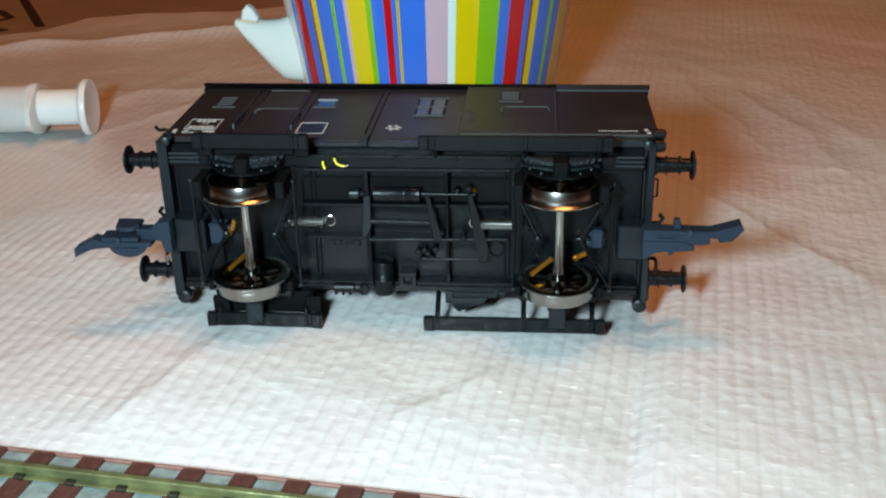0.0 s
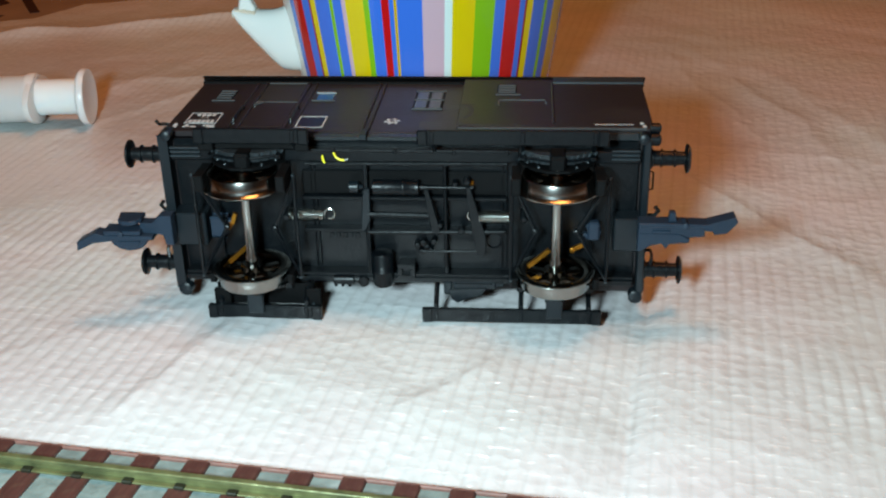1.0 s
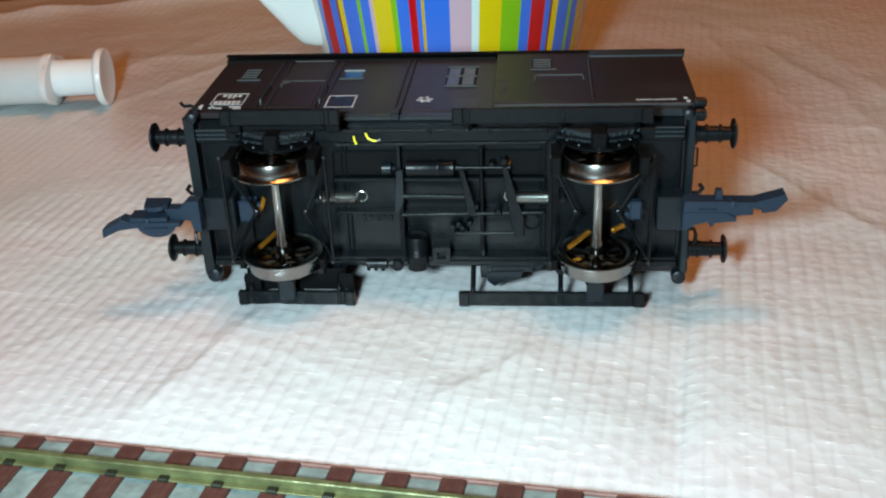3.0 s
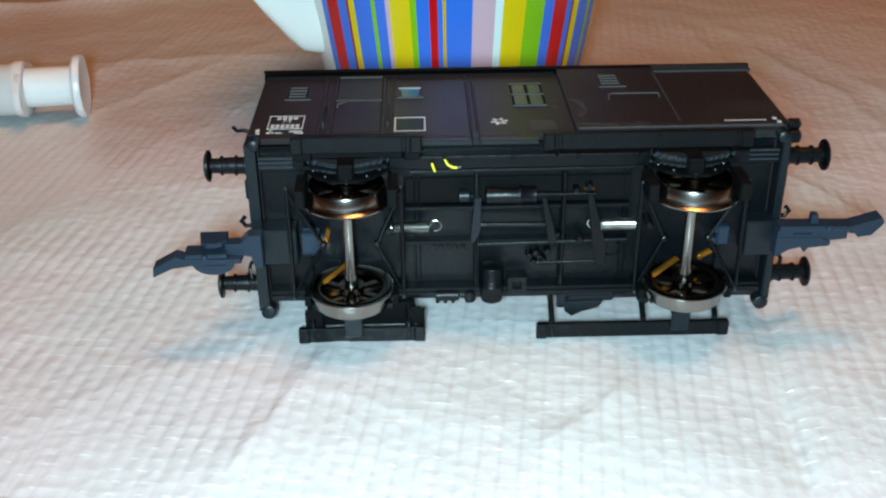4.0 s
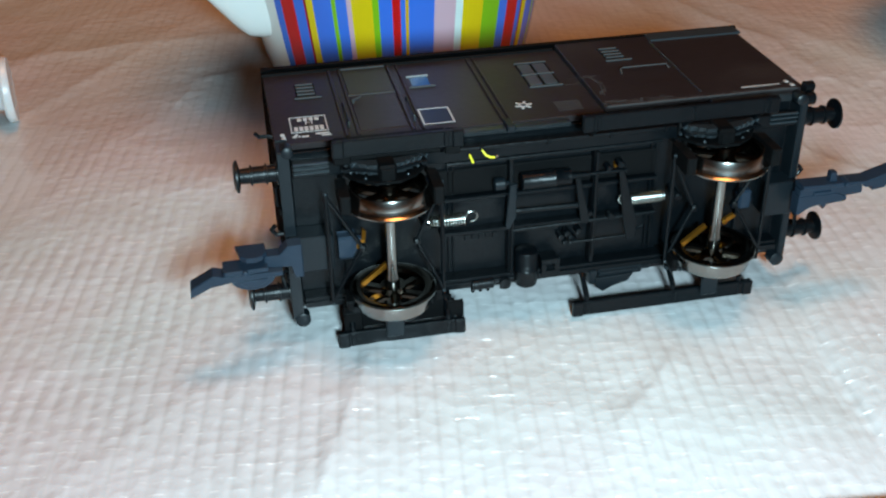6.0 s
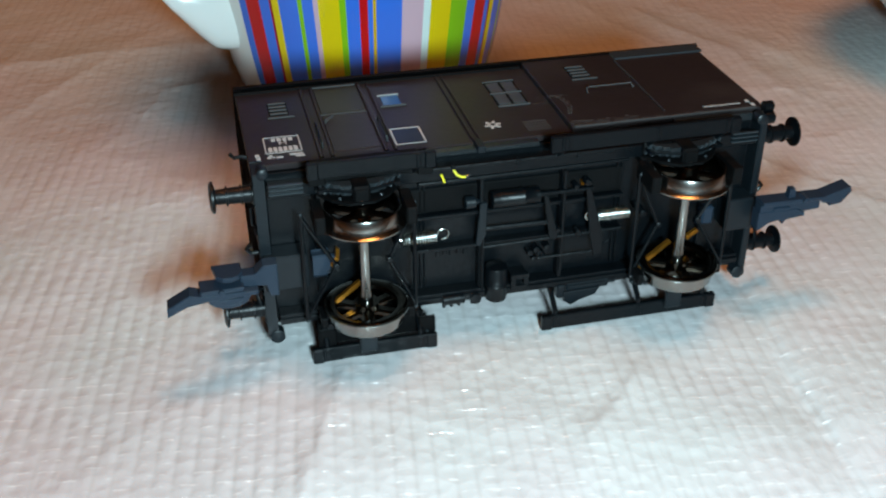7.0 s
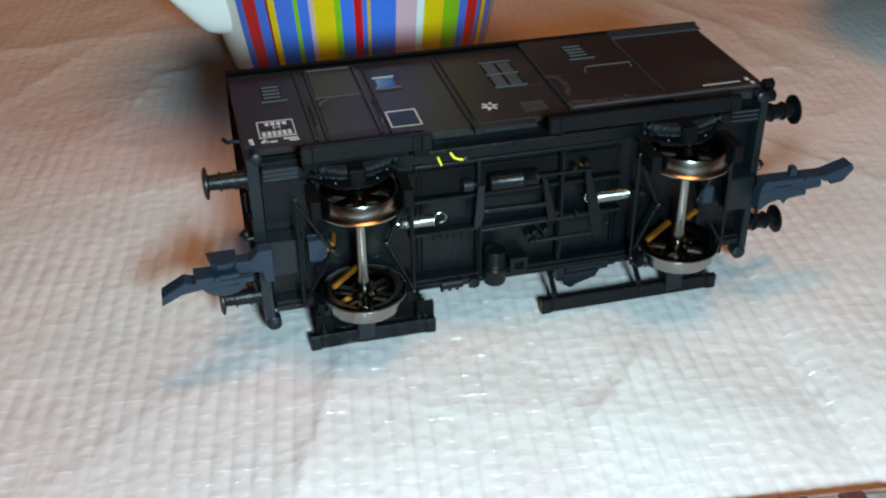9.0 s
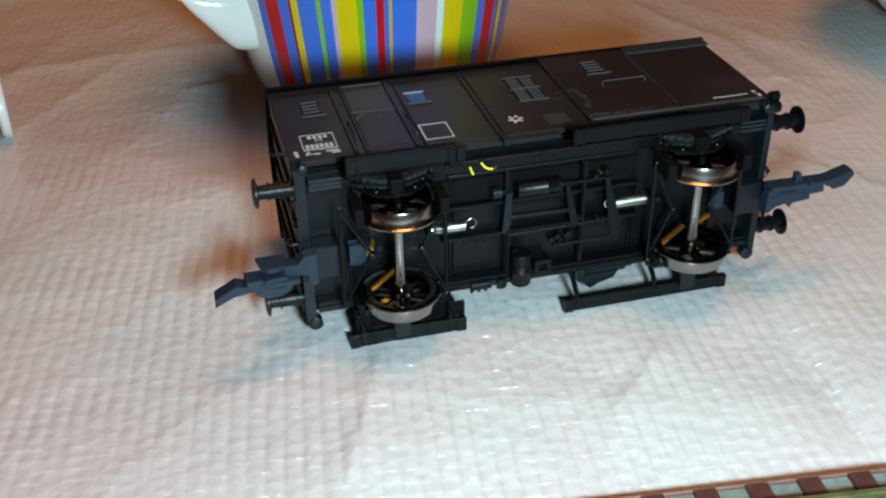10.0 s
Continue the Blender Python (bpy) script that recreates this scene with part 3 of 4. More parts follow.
    for k in range(30):
        flake(0.58 + 0.62 * rnd.random(), 1.22 + 0.06 * rnd.random(), 0.015 + 0.02 * rnd.random(), 1.38 if k % 2 else 1.47)
    part("rubbed_paint", bm, RUBBED, side, "grey scuffed paint and glue traces")

    part("rubbed_edge", box(B(), 0.90, 3.92, 0.094, 0.118, 1.44, 1.476, 0.004), RUBBED, side, "paler rubbed lower edge")

    # underframe
    fl = part("underframe_floor", box(B(), -3.82, 3.82, 0.04, 0.14, -1.27, 1.27), BLACK, van)
    for x in (-1.55, -1.48, 1.62, 1.69, -3.15, 3.12):
        part("floor_rib", box(B(), x - 0.015, x + 0.015, -0.02, 0.04, -1.0, 0.95), BLACK, fl)
    part("floor_ring", tube(B(), [(1.48 + 0.13 * math.cos(a * 0.3), 0.03, -0.52 + 0.13 * math.sin(a * 0.3)) for a in range(22)], 0.018, 6), BLACK, fl)
    bm = B()
    for k in range(5):
        box(bm, -1.30 + 0.11 * k, -1.23 + 0.11 * k, 0.015, 0.05, -0.50 + 0.02 * (k % 2), -0.40, 0.01)
    part("moulded_bar", bm, BLACK, fl)
    for z in (1.10, -1.10):
        part("solebar", box(B(), -3.80, 3.80, -0.20, 0.04, z - 0.055, z + 0.055), BLACK, van)
        part("solebar_flange", box(B(), -3.80, 3.80, -0.24, -0.19, *((z - 0.10, z + 0.10) if z > 0 else (-1.20, -1.10))), BLACK, van)
    for z in (-0.28, 0.30):
        part("longitudinal_beam", box(B(), -1.70, 1.70, -0.13, 0.04, z - 0.03, z + 0.03), BLACK, van)
    part("longitudinal_beam", box(B(), -1.7, 1.7, -0.02, 0.05, 0.33, 0.75, 0.02), SOFTBLACK, van)
    for x in (-0.62, 0.69):
        part("cross_member", box(B(), x - 0.035, x + 0.035, -0.17, 0.04, -1.05, 1.05), BLACK, van)
    # brake gear
    bm = B()
    lathe(bm, [(-0.50, 0.09), (-0.48, 0.135), (-0.02, 0.135), (0.0, 0.145), (0.03, 0.145), (0.05, 0.13), (0.26, 0.13), (0.28, 0.05), (0.55, 0.03), (1.15, 0.03)], (0, -0.22, 0.55), "x", 20)
    part("brake_cylinder", bm, BLACK, van, smooth=True)
    bm = B()
    lathe(bm, [(-0.90, 0.06), (-0.88, 0.10), (-0.74, 0.10), (-0.72, 0.05), (-0.66, 0.03)], (0, -0.18, 0.53), "x", 14)
    part("valve", bm, GREYBLACK, van, smooth=True)
    part("lever", prism(B(), [(1.02, 0.56), (1.10, 0.58), (1.36, -0.32), (1.36, -0.62), (1.22, -0.66), (1.14, -0.30)], -0.26, -0.22, 0.01), BLACK, van)
    part("lever", prism(B(), [(0.34, 0.52), (0.42, 0.52), (0.60, -0.20), (0.56, -0.30), (0.46, -0.24)], -0.26, -0.22, 0.01), BLACK, van)
    part("lever", prism(B(), [(-0.66, 0.50), (-0.55, 0.52), (-0.56, -0.05), (-0.66, -0.25), (-0.72, -0.2)], -0.24, -0.18, 0.01), GREYBLACK, van)
    for a, b, r in (((-0.62, -0.20, 0.05), (0.5, -0.20, 0.03), 0.045), ((-0.6, -0.21, -0.28), (1.66, -0.21, -0.24), 0.03), ((0.3, -0.2, -0.62), (1.2, -0.22, -0.60), 0.025),
                    ((-1.6, -0.18, 0.93), (1.7, -0.18, 0.95), 0.03), ((0.69, -0.2, 0.9), (0.69, -0.2, -0.9), 0.028), ((-0.6, -0.2, 0.2), (-0.6, -0.2, -1.05), 0.03)):
        part("brake_rod", tube(B(), [a, b], r), BLACK, van)
    bm = B()
    for k, (x, z) in enumerate(((0.20, -0.55), (0.30, -0.50), (0.36, -0.58), (0.48, -0.48), (0.27, -0.66), (0.42, -0.64))):
        lathe(bm, [(-0.16, 0.02), (-0.15, 0.05), (0.02, 0.055)], (x, 0, z), "y", 9)
    part("valve_cluster", bm, BLACK, van, smooth=True)
    for x, z, r in ((0.95, -0.22, 0.06), (0.86, 0.62, 0.05), (0.60, -0.12, 0.05), (1.05, 0.66, 0.06)):
        part("rod_boss", lathe(B(), [(-0.27, r * 0.7), (-0.25, r), (-0.12, r)], (x, 0, z), "y", 10), BLACK, van, smooth=True)
    bm = lathe(B(), [(-1.26, 0.06), (-1.25, 0.12), (-1.22, 0.165), (-1.17, 0.18), (-0.98, 0.182), (-0.97, 0.190), (-0.94, 0.190), (-0.93, 0.182), (-0.66, 0.180), (-0.63, 0.168), (-0.62, 0.10), (-0.60, 0.04)], (-0.385, -0.24, 0), "z", 22)
    part("air_reservoir", bm, BLACK, van, smooth=True)
    part("bracket_plate", frame_box(-0.14, 0.16, -1.14, -0.85), BLACK, van)
    bm = B()
    lathe(bm, [(-1.26, 0.05), (-1.24, 0.09), (-0.90, 0.09), (-0.88, 0.05), (-0.80, 0.05), (-0.79, 0.085), (-0.72, 0.085)], (0, -0.20, -1.17), "x", 14)
    part("vacuum_cylinder", bm, BLACK, van, smooth=True)
    for x in (-1.22, -1.10, -0.98, -0.76):
        part("peg", lathe(B(), [(-1.31, 0.015), (-1.30, 0.03), (-1.20, 0.035)], (x, -0.20, 0), "z", 8), BLACK, van)
    part("drain_cock", lathe(B(), [(-0.30, 0.05), (-0.29, 0.09), (-0.14, 0.10), (-0.12, 0.06)], (-0.72, 0, -1.18), "y", 14), BLACK, van, smooth=True)
    batt = part("battery_box", box(B(), 0.80, 1.52, -0.26, 0.0, -1.30, -1.16, 0.02), GREYBLACK, van)
    part("box_ledge", box(B(), 0.83, 1.46, -0.30, -0.25, -1.22, -1.18, 0.01), GREYBLACK, batt)
    part("box_lug", box(B(), 0.64, 0.78, -0.28, -0.14, -1.40, -1.16, 0.02), GREYBLACK, batt)
    part("box_lug", box(B(), 1.50, 1.66, -0.24, -0.12, -1.26, -1.12, 0.02), GREYBLACK, batt)
    part("step_plate", prism(B(), [(0.74, -1.28), (1.36, -1.26), (1.28, -1.39), (1.02, -1.46), (0.87, -1.54), (0.76, -1.45)], -0.31, -0.26, 0.01), GREYBLACK, van)
    part("running_pipe", tube(B(), [(-1.52, -0.25, 1.19), (1.74, -0.25, 1.19)], 0.028), BLACK, van, "thin black pipe along the frame", True)
    for x in (-1.1, -0.1, 0.85, 1.70):
        part("pipe_clip", box(B(), x - 0.03, x + 0.03, -0.29, -0.20, 1.14, 1.23, 0.01), BLACK, van)
    part("brass_terminal", box(B(), 1.00, 1.15, -0.10, 0.03, 0.54, 0.62, 0.01), BRASS, van)
    for x, z in ((-2.95, -0.12), (3.05, -0.10), (2.98, -0.28), (-3.02, -0.27), (3.18, -0.20)):
        part("coupler_boss", lathe(B(), [(-0.27, 0.03), (-0.26, 0.06), (-0.18, 0.07)], (x, 0, z), "y", 10), BLUEGREY, van, smooth=True)
    # yellow wires
    part("yellow_wire", tube(B(), [(-1.28, -0.28, 1.11), (-1.265, -0.33, 1.07), (-1.24, -0.33, 1.0)], 0.018), YELLOW, van, "bright yellow wire end")
    part("yellow_wire", tube(B(), [(-1.10, -0.27, 1.17), (-1.05, -0.33, 1.10), (-0.98, -0.34, 1.065), (-0.92, -0.33, 1.055)], 0.018), YELLOW, van, "bright yellow wire end")
    part("wire_core", tube(B(), [(-0.92, -0.33, 1.055), (-0.86, -0.31, 1.07)], 0.017), SPRING, van)

    # springs with hooked ends
    def spring(x0, x1, hook):
        turns, n = 14, 14 * 14
        pts = [(x0 + (x1 - x0) * k / n, -0.20 + 0.095 * math.cos(2 * math.pi * turns * k / n), 0.03 + 0.095 * math.sin(2 * math.pi * turns * k / n)) for k in range(n + 1)]
        s = 1 if hook > 0 else -1
        end = x1 if hook > 0 else x0
        ring = [(end + s * (0.10 + 0.085 * math.cos(a)), -0.22, 0.06 + 0.085 * math.sin(a)) for a in [math.pi - 5.0 * k / 14 for k in range(15)]]
        if hook > 0:
            pts = pts + ring
        else:
            pts = ring[::-1] + pts
        part("coil_spring", tube(B(), pts, 0.0140, 6), SPRING, van, "bright steel coil spring with hook", True)

    spring(-1.92, -1.34, 1)
    spring(1.24, 1.78, -1)
    for x in (-1.95, 1.98):
        part("spring_post", lathe(B(), [(-0.34, 0.04), (-0.32, 0.06), (0.04, 0.07)], (x, 0, 0.03), "y", 10), BLACK, van, smooth=True)

    # wheelsets
    for cx in (-2.52, 2.50):
        part("axle", lathe(B(), [(-1.12, 0.03), (-1.05, 0.055), (-0.74, 0.055), (-0.72, 0.10), (-0.55, 0.10), (-0.50, 0.078), (0.50, 0.078), (0.55, 0.10), (0.72, 0.10), (0.74, 0.055), (1.05, 0.055), (1.12, 0.03)],
                         (cx, -0.63, 0), "z", 20), STEEL, van, "bright turned steel axle", True)
        for s in (-1, 1):
            bm = B()
            prof = [(0.712, 0.60), (0.712, 0.635), (0.722, 0.645), (0.740, 0.645), (0.762, 0.60), (0.785, 0.575), (0.965, 0.562), (0.978, 0.554), (0.978, 0.53)]
            lathe(bm, [(s * d, r) for d, r in prof] + [(s * 0.712, 0.60)], (cx, -0.63, 0), "z", 44, cap=False)
            wheel = part("wheel_tyre", bm, STEEL, van, "worn bright steel wheel tyre with flange", True)
            part("wheel_hub", lathe(B(), [(s * 0.69, 0.10), (s * 0.69, 0.19), (s * 0.80, 0.17), (s * 0.98, 0.14), (s * 0.985, 0.06)], (cx, -0.63, 0), "z", 18), DARKSTEEL, wheel, smooth=True)
            for k in range(6):
                a = 2 * math.pi * (k + 0.5) / 6
                m = Matrix.Translation((cx, -0.63, s * 0.82)) @ Matrix.Rotation(a, 4, "Z")
                part("spoke", box(B(), 0.11, 0.52, -0.080, 0.080, -0.055, 0.055, 0.03, m), DARKSTEEL, wheel)
            part("wheel_web", lathe(B(), [(s * 0.77, 0.45), (s * 0.72, 0.475), (s * 0.703, 0.53), (s * 0.700, 0.59), (s * 0.715, 0.625), (s * 0.75, 0.54), (s * 0.983, 0.54), (s * 0.965, 0.50), (s * 0.88, 0.455), (s * 0.77, 0.45)], (cx, -0.63, 0), "z", 40, cap=False), DARKSTEEL, wheel, smooth=True)
            # axle box with spring
            ab = part("axle_box", box(B(), cx - 0.13, cx + 0.13, -0.66, -0.22, s * 0.985, s * 1.26, 0.03), SOFTBLACK, van)
            part("box_lid", box(B(), cx - 0.10, cx + 0.10, -0.685, -0.655, s * 1.04, s * 1.22, 0.02), SOFTBLACK, ab)
            part("axle_guard", slab([(cx - 0.68, 0.04), (cx - 0.60, -0.28), (cx - 0.42, -0.54), (cx - 0.18, -0.70), (cx + 0.18, -0.70), (cx + 0.42, -0.54), (cx + 0.60, -0.28), (cx + 0.68, 0.04)], s * 1.0, s * 1.04), SOFTBLACK, ab)
            if s < 0:
                part("box_cover", box(B(), cx - 0.14, cx + 0.14, -0.70, -0.63, -1.60, -1.24, 0.025), GREYBLACK, ab)
            for k in range(4):
                h = 0.60 - 0.11 * k
                curve = [(cx + h * q / 6, -0.30 - 0.045 * k - 0.12 * (1 - (h * q / 6 / 0.6) ** 2)) for q in range(-6, 7)]
                part("spring_leaf", slab(curve + [(x, y + 0.038) for x, y in curve[::-1]], s * 1.09, s * 1.24), LEAF, ab)
            bm = B()
            for k in range(13):
                x = cx - 0.57 + 0.095 * k
                if abs(x - cx) > 0.15:
                    y = -0.335 - 0.12 * (1 - ((x - cx) / 0.6) ** 2) - max(0, 0.13 - 0.25 * abs(x - cx))
                    box(bm, x - 0.014, x + 0.014, y - 0.02, y + 0.05, s * 1.08, s * 1.25, 0.006, Matrix.Translation((x, y, s * 1.16)) @ Matrix.Rotation(0.55, 4, "Y") @ Matrix.Translation((-x, -y, -s * 1.16)))
            part("spring_clip", bm, GUTTER, ab)
            for dx, y in ((-0.48, -0.32), (0.48, -0.32), (-0.30, -0.54), (0.30, -0.54)):
                part("rivet", lathe(B(), [(s * 1.0, 0.024), (s * 1.05, 0.024), (s * 1.065, 0.012)], (cx + dx, y, 0), "z", 8), GUTTER, ab, smooth=True)
            for dx in (-0.5, 0.5):
                part("shackle", lathe(B(), [(s * 1.06, 0.035), (s * 1.08, 0.045), (s * 1.26, 0.045), (s * 1.28, 0.03)], (cx + dx * 1.16, -0.27, 0), "z", 10), SOFTBLACK, ab, smooth=True)
            for dx in (-0.55, 0.55):
                part("horn_guard", box(B(), cx + dx - 0.05, cx + dx + 0.05, -0.50, -0.10, s * 1.13, s * 1.19), BLACK, van)
                part("tie_bar", tube(B(), [(cx + dx, -0.42, s * 1.16), (cx, -0.62, s * 1.16)], 0.026), BLACK, van)
            for dx in (-0.655, 0.655):
                if s < 0:
                    part("brake_block", prism(B(), [(cx + dx - 0.05, -0.98), (cx + dx + 0.05, -0.98), (cx + dx + 0.05, -0.82), (cx + dx - 0.05, -0.82)], -0.78, -0.42, 0.02), SOFTBLACK, van)
                else:
                    part("brake_block", prism(B(), [(cx + dx - 0.065, s * 0.73), (cx + dx + 0.08, s * 0.73), (cx + dx + 0.08, s * 1.0), (cx + dx - 0.065, s * 1.0)], -0.96, -0.36, 0.02), SOFTBLACK, van)
                part("brake_hanger", tube(B(), [(cx + dx, -0.62, s * 0.9), (cx + dx * 0.92, 0.02, s * 0.92)], 0.028), SOFTBLACK, van)
    # triangular brake beams
    for cx, w0, w1, xi in ((-2.52, -3.40, -1.74, 0.40), (2.50, 1.78, 3.33, 0.33)):
        for xo, sgn in ((w0, 1), (w1, -1)):
            v = cx - sgn * xi
            part("brake_beam", tube(B(), [(xo, -0.50, 0.86), (xo, -0.50, -0.98)], 0.032), BLACK, van)
            part("brake_strut", tube(B(), [(xo, -0.50, 0.80), (v, -0.48, -0.09)], 0.028), BLACK, van)
            part("brake_strut", tube(B(), [(v, -0.48, -0.09), (xo, -0.50, -0.95)], 0.028), BLACK, van)
            for z in (0.86, -0.98):
                part("rivet", lathe(B(), [(-0.555, 0.012), (-0.545, 0.024), (-0.52, 0.026)], (xo, 0, z), "y", 8), GUTTER, van, smooth=True)
            part("beam_boss", lathe(B(), [(-0.54, 0.03), (-0.53, 0.05), (-0.44, 0.05)], (v, 0, -0.09), "y", 8), BLACK, van)
    # coupler boxes and brass contacts
    for s, x0, x1 in ((-1, -3.96, -3.32), (1, 3.44, 3.94)):
        part("coupler_box", box(B(), x0, x1, -0.34, 0.04, -0.50, 0.08, 0.02), GREYBLACK, van)
        part("coupler_slide", box(B(), s * 3.02, s * 3.22, -0.30, -0.12, -0.34, -0.02, 0.03), BLUEGREY, van)
    for pts in (((-3.05, -0.46, -0.84), (-2.98, -0.47, -0.77), (-2.58, -0.54, -0.40)), ((-3.05, -0.25, -0.30), (-2.88, -0.28, -0.10), (-2.85, -0.2, 0.02)),
                ((1.96, -0.46, -0.85), (2.02, -0.47, -0.78), (2.40, -0.52, -0.42)), ((2.78, -0.36, -0.48), (2.95, -0.34, -0.40))):
        bm = B()
        w = 0.06
        vs = []
        for x, y, z in pts:
            vs.append([bm.verts.new((x - 0.025, y, z + 0.025)), bm.verts.new((x + 0.025, y, z - 0.025)), bm.verts.new((x + 0.025, y + w, z - 0.025)), bm.verts.new((x - 0.025, y + w, z + 0.025))])
        for a, b in zip(vs, vs[1:]):
            for k in range(4):
                bm.faces.new((a[k], a[(k + 1) % 4], b[(k + 1) % 4], b[k]))
        bm.faces.new(vs[0])
        bm.faces.new(vs[-1])
        strip = part("contact_strip", bm, BRASS, van, "thin brass pickup strip")
        part("contact_tip", lathe(B(), [(-0.03, 0.02), (-0.02, 0.045), (0.05, 0.045), (0.06, 0.02)], pts[0], "y", 12), BRASS, strip, smooth=True)

    # buffer beams, buffers, corner knobs
    for s in (-1, 1):
        part("buffer_beam", box(B(), s * 3.86, s * 3.98, -0.22, 0.18, -1.36, 1.40, 0.02), GREYBLACK, van)
        for z in (-1.0, 1.0):
            bm = lathe(B(), [(s * 3.97, 0.17), (s * 4.02, 0.17), (s * 4.03, 0.13), (s * 4.15, 0.125), (s * 4.155, 0.152), (s * 4.18, 0.152), (s * 4.185, 0.125), (s * 4.36, 0.120), (s * 4.365, 0.148), (s * 4.39, 0.148), (s * 4.395, 0.115), (s * 4.54, 0.11)],
                       (0, 0.02, z), "x", 22)
            bf = part("buffer", bm, BLACK, van, "black sprung buffer", True)
            part("buffer_head", lathe(B(), [(s * 4.53, 0.10), (s * 4.56, 0.235), (s * 4.59, 0.235), (s * 4.62, 0.18), (s * 4.63, 0.05)], (0, 0.02, z), "x", 26), BLACK, bf, smooth=True)
        for z in (-1.41, 1.45):
            k = 1.0 if z < 0 else 0.75
            part("corner_knob", lathe(B(), [(-0.25, 0.08 * k), (-0.23, 0.115 * k), (-0.05, 0.115 * k), (-0.02, 0.08 * k)], (s * 3.86, 0, z if z < 0 else 1.40), "y", 18), GREYBLACK, van, smooth=True)
        if s > 0:
            for y, z, r in ((-0.02, 1.52, 0.085), (-0.10, 1.36, 0.10)):
                part("corner_knob", lathe(B(), [(3.96, r), (4.10, r), (4.13, r * 0.6)], (0, y, z), "x", 16), BLACK, van, smooth=True)
        if s < 0:
            part("lamp_iron", tube(B(), [(s * 3.97, 0.55, 1.30), (s * 4.10, 0.55, 1.34), (s * 4.20, 0.55, 1.33), (s * 4.26, 0.55, 1.40)], 0.03), BLACK, van)
        part("handrail", tube(B(), [(s * 3.98, 0.10, 0.75), (s * 4.06, 0.06, 0.74), (s * 4.06, 0.05, 0.45), (s * 3.98, 0.08, 0.42)], 0.018), BLACK, van)
        part("draw_hook", tube(B(), [(s * 3.98, 0.02, 0.0), (s * 4.12, 0.02, 0.0), (s * 4.18, 0.02, 0.08), (s * 4.12, 0.02, 0.15)], 0.035), BLACK, van)
        part("brake_hose", tube(B(), [(s * 3.98, -0.02, -0.62), (s * 4.08, -0.06, -0.60), (s * 4.10, -0.15, -0.66), (s * 4.07, -0.22, -0.80)], 0.03), BLACK, van)
    # couplers
    def coupler(s, pieces, label):
        c = None
        for name, poly, y0, y1 in pieces:
            p = part(name, prism(B(), poly, y0, y1, 0.012), BLUEGREY, c or van, "" if c else label)
            c = c or p
        return c

    left = coupler(-1, (("coupler", [(-3.80, 0.17), (-4.00, 0.17), (-4.13, 0.04), (-4.34, 0.04), (-4.35, -0.13), (-3.97, -0.17), (-3.93, -0.36), (-3.80, -0.36)], -0.66, -0.44),
                        ("coupler_arm", [(-4.10, -0.14), (-4.95, -0.13), (-5.07, -0.09), (-5.40, -0.27), (-5.41, -0.42), (-5.12, -0.28), (-4.85, -0.24), (-4.10, -0.21)], -0.80, -0.54)), "dark blue-grey plastic close coupler")
    cap = [(-4.73, -0.40), (-4.31, -0.40), (-4.30, -0.66), (-4.36, -0.76), (-4.46, -0.81), (-4.58, -0.80), (-4.67, -0.72)]
    part("coupler_block", slab(cap, 0.05, 0.13, 0.012), BLUEGREY, left)
    part("coupler_ledge", slab([(-4.30, -0.48), (-4.93, -0.48), (-4.93, -0.78), (-4.90, -0.82), (-4.30, -0.80)], -0.12, -0.05, 0.012), BLUEGREY, left)
    arc = [(-4.52 + 0.31 * math.cos(a), -0.22 + 0.20 * math.sin(a)) for a in [math.pi + math.pi * k / 14 for k in range(15)]]
    part("coupler_loop", prism(B(), arc, -0.76, -0.58, 0.015), BLUEGREY, left)
    inner = [(-4.52 + 0.20 * math.cos(a), -0.24 + 0.11 * math.sin(a)) for a in [math.pi + math.pi * k / 12 for k in range(13)]]
    part("coupler_lip", prism(B(), inner, -0.79, -0.75, 0.01), BLUEGREY, left)
    part("coupler_pin", lathe(B(), [(-0.86, 0.02), (-0.85, 0.045), (-0.60, 0.045)], (-4.62, 0, -0.09), "y", 10), BLUEGREY, left, smooth=True)
    right = coupler(1, (("coupler", [(3.80, -0.01), (4.45, -0.02), (4.61, -0.10), (4.61, -0.17), (4.30, -0.20), (4.24, -0.28), (4.18, -0.19), (4.00, -0.23), (3.85, -0.33), (3.80, -0.33)], -0.68, -0.46),
                        ("coupler_arm", [(3.80, 0.21), (4.40, 0.20), (4.86, 0.19), (5.29, 0.32), (5.33, 0.23), (5.17, 0.04), (4.97, 0.01), (4.96, 0.07), (4.84, 0.08), (4.78, 0.13), (3.80, 0.13)], -0.77, -0.50),
                        ("coupler_ledge", [(3.80, 0.12), (4.78, 0.12), (4.84, 0.07), (4.84, -0.05), (4.59, -0.07), (4.45, -0.01), (3.80, 0.0)], -0.70, -0.52),
                        ("coupler_bar", [(4.02, 0.06), (4.30, 0.06), (4.30, 0.01), (4.02, 0.01)], -0.73, -0.69),
                        ("coupler_tooth", [(4.26, 0.20), (4.27, 0.36), (4.36, 0.36), (4.39, 0.20)], -0.70, -0.58)), "dark blue-grey plastic close coupler")
    part("coupler_pin", lathe(B(), [(-0.82, 0.02), (-0.81, 0.05), (-0.60, 0.05)], (4.52, 0, 0.18), "y", 10), BLUEGREY, right, smooth=True)
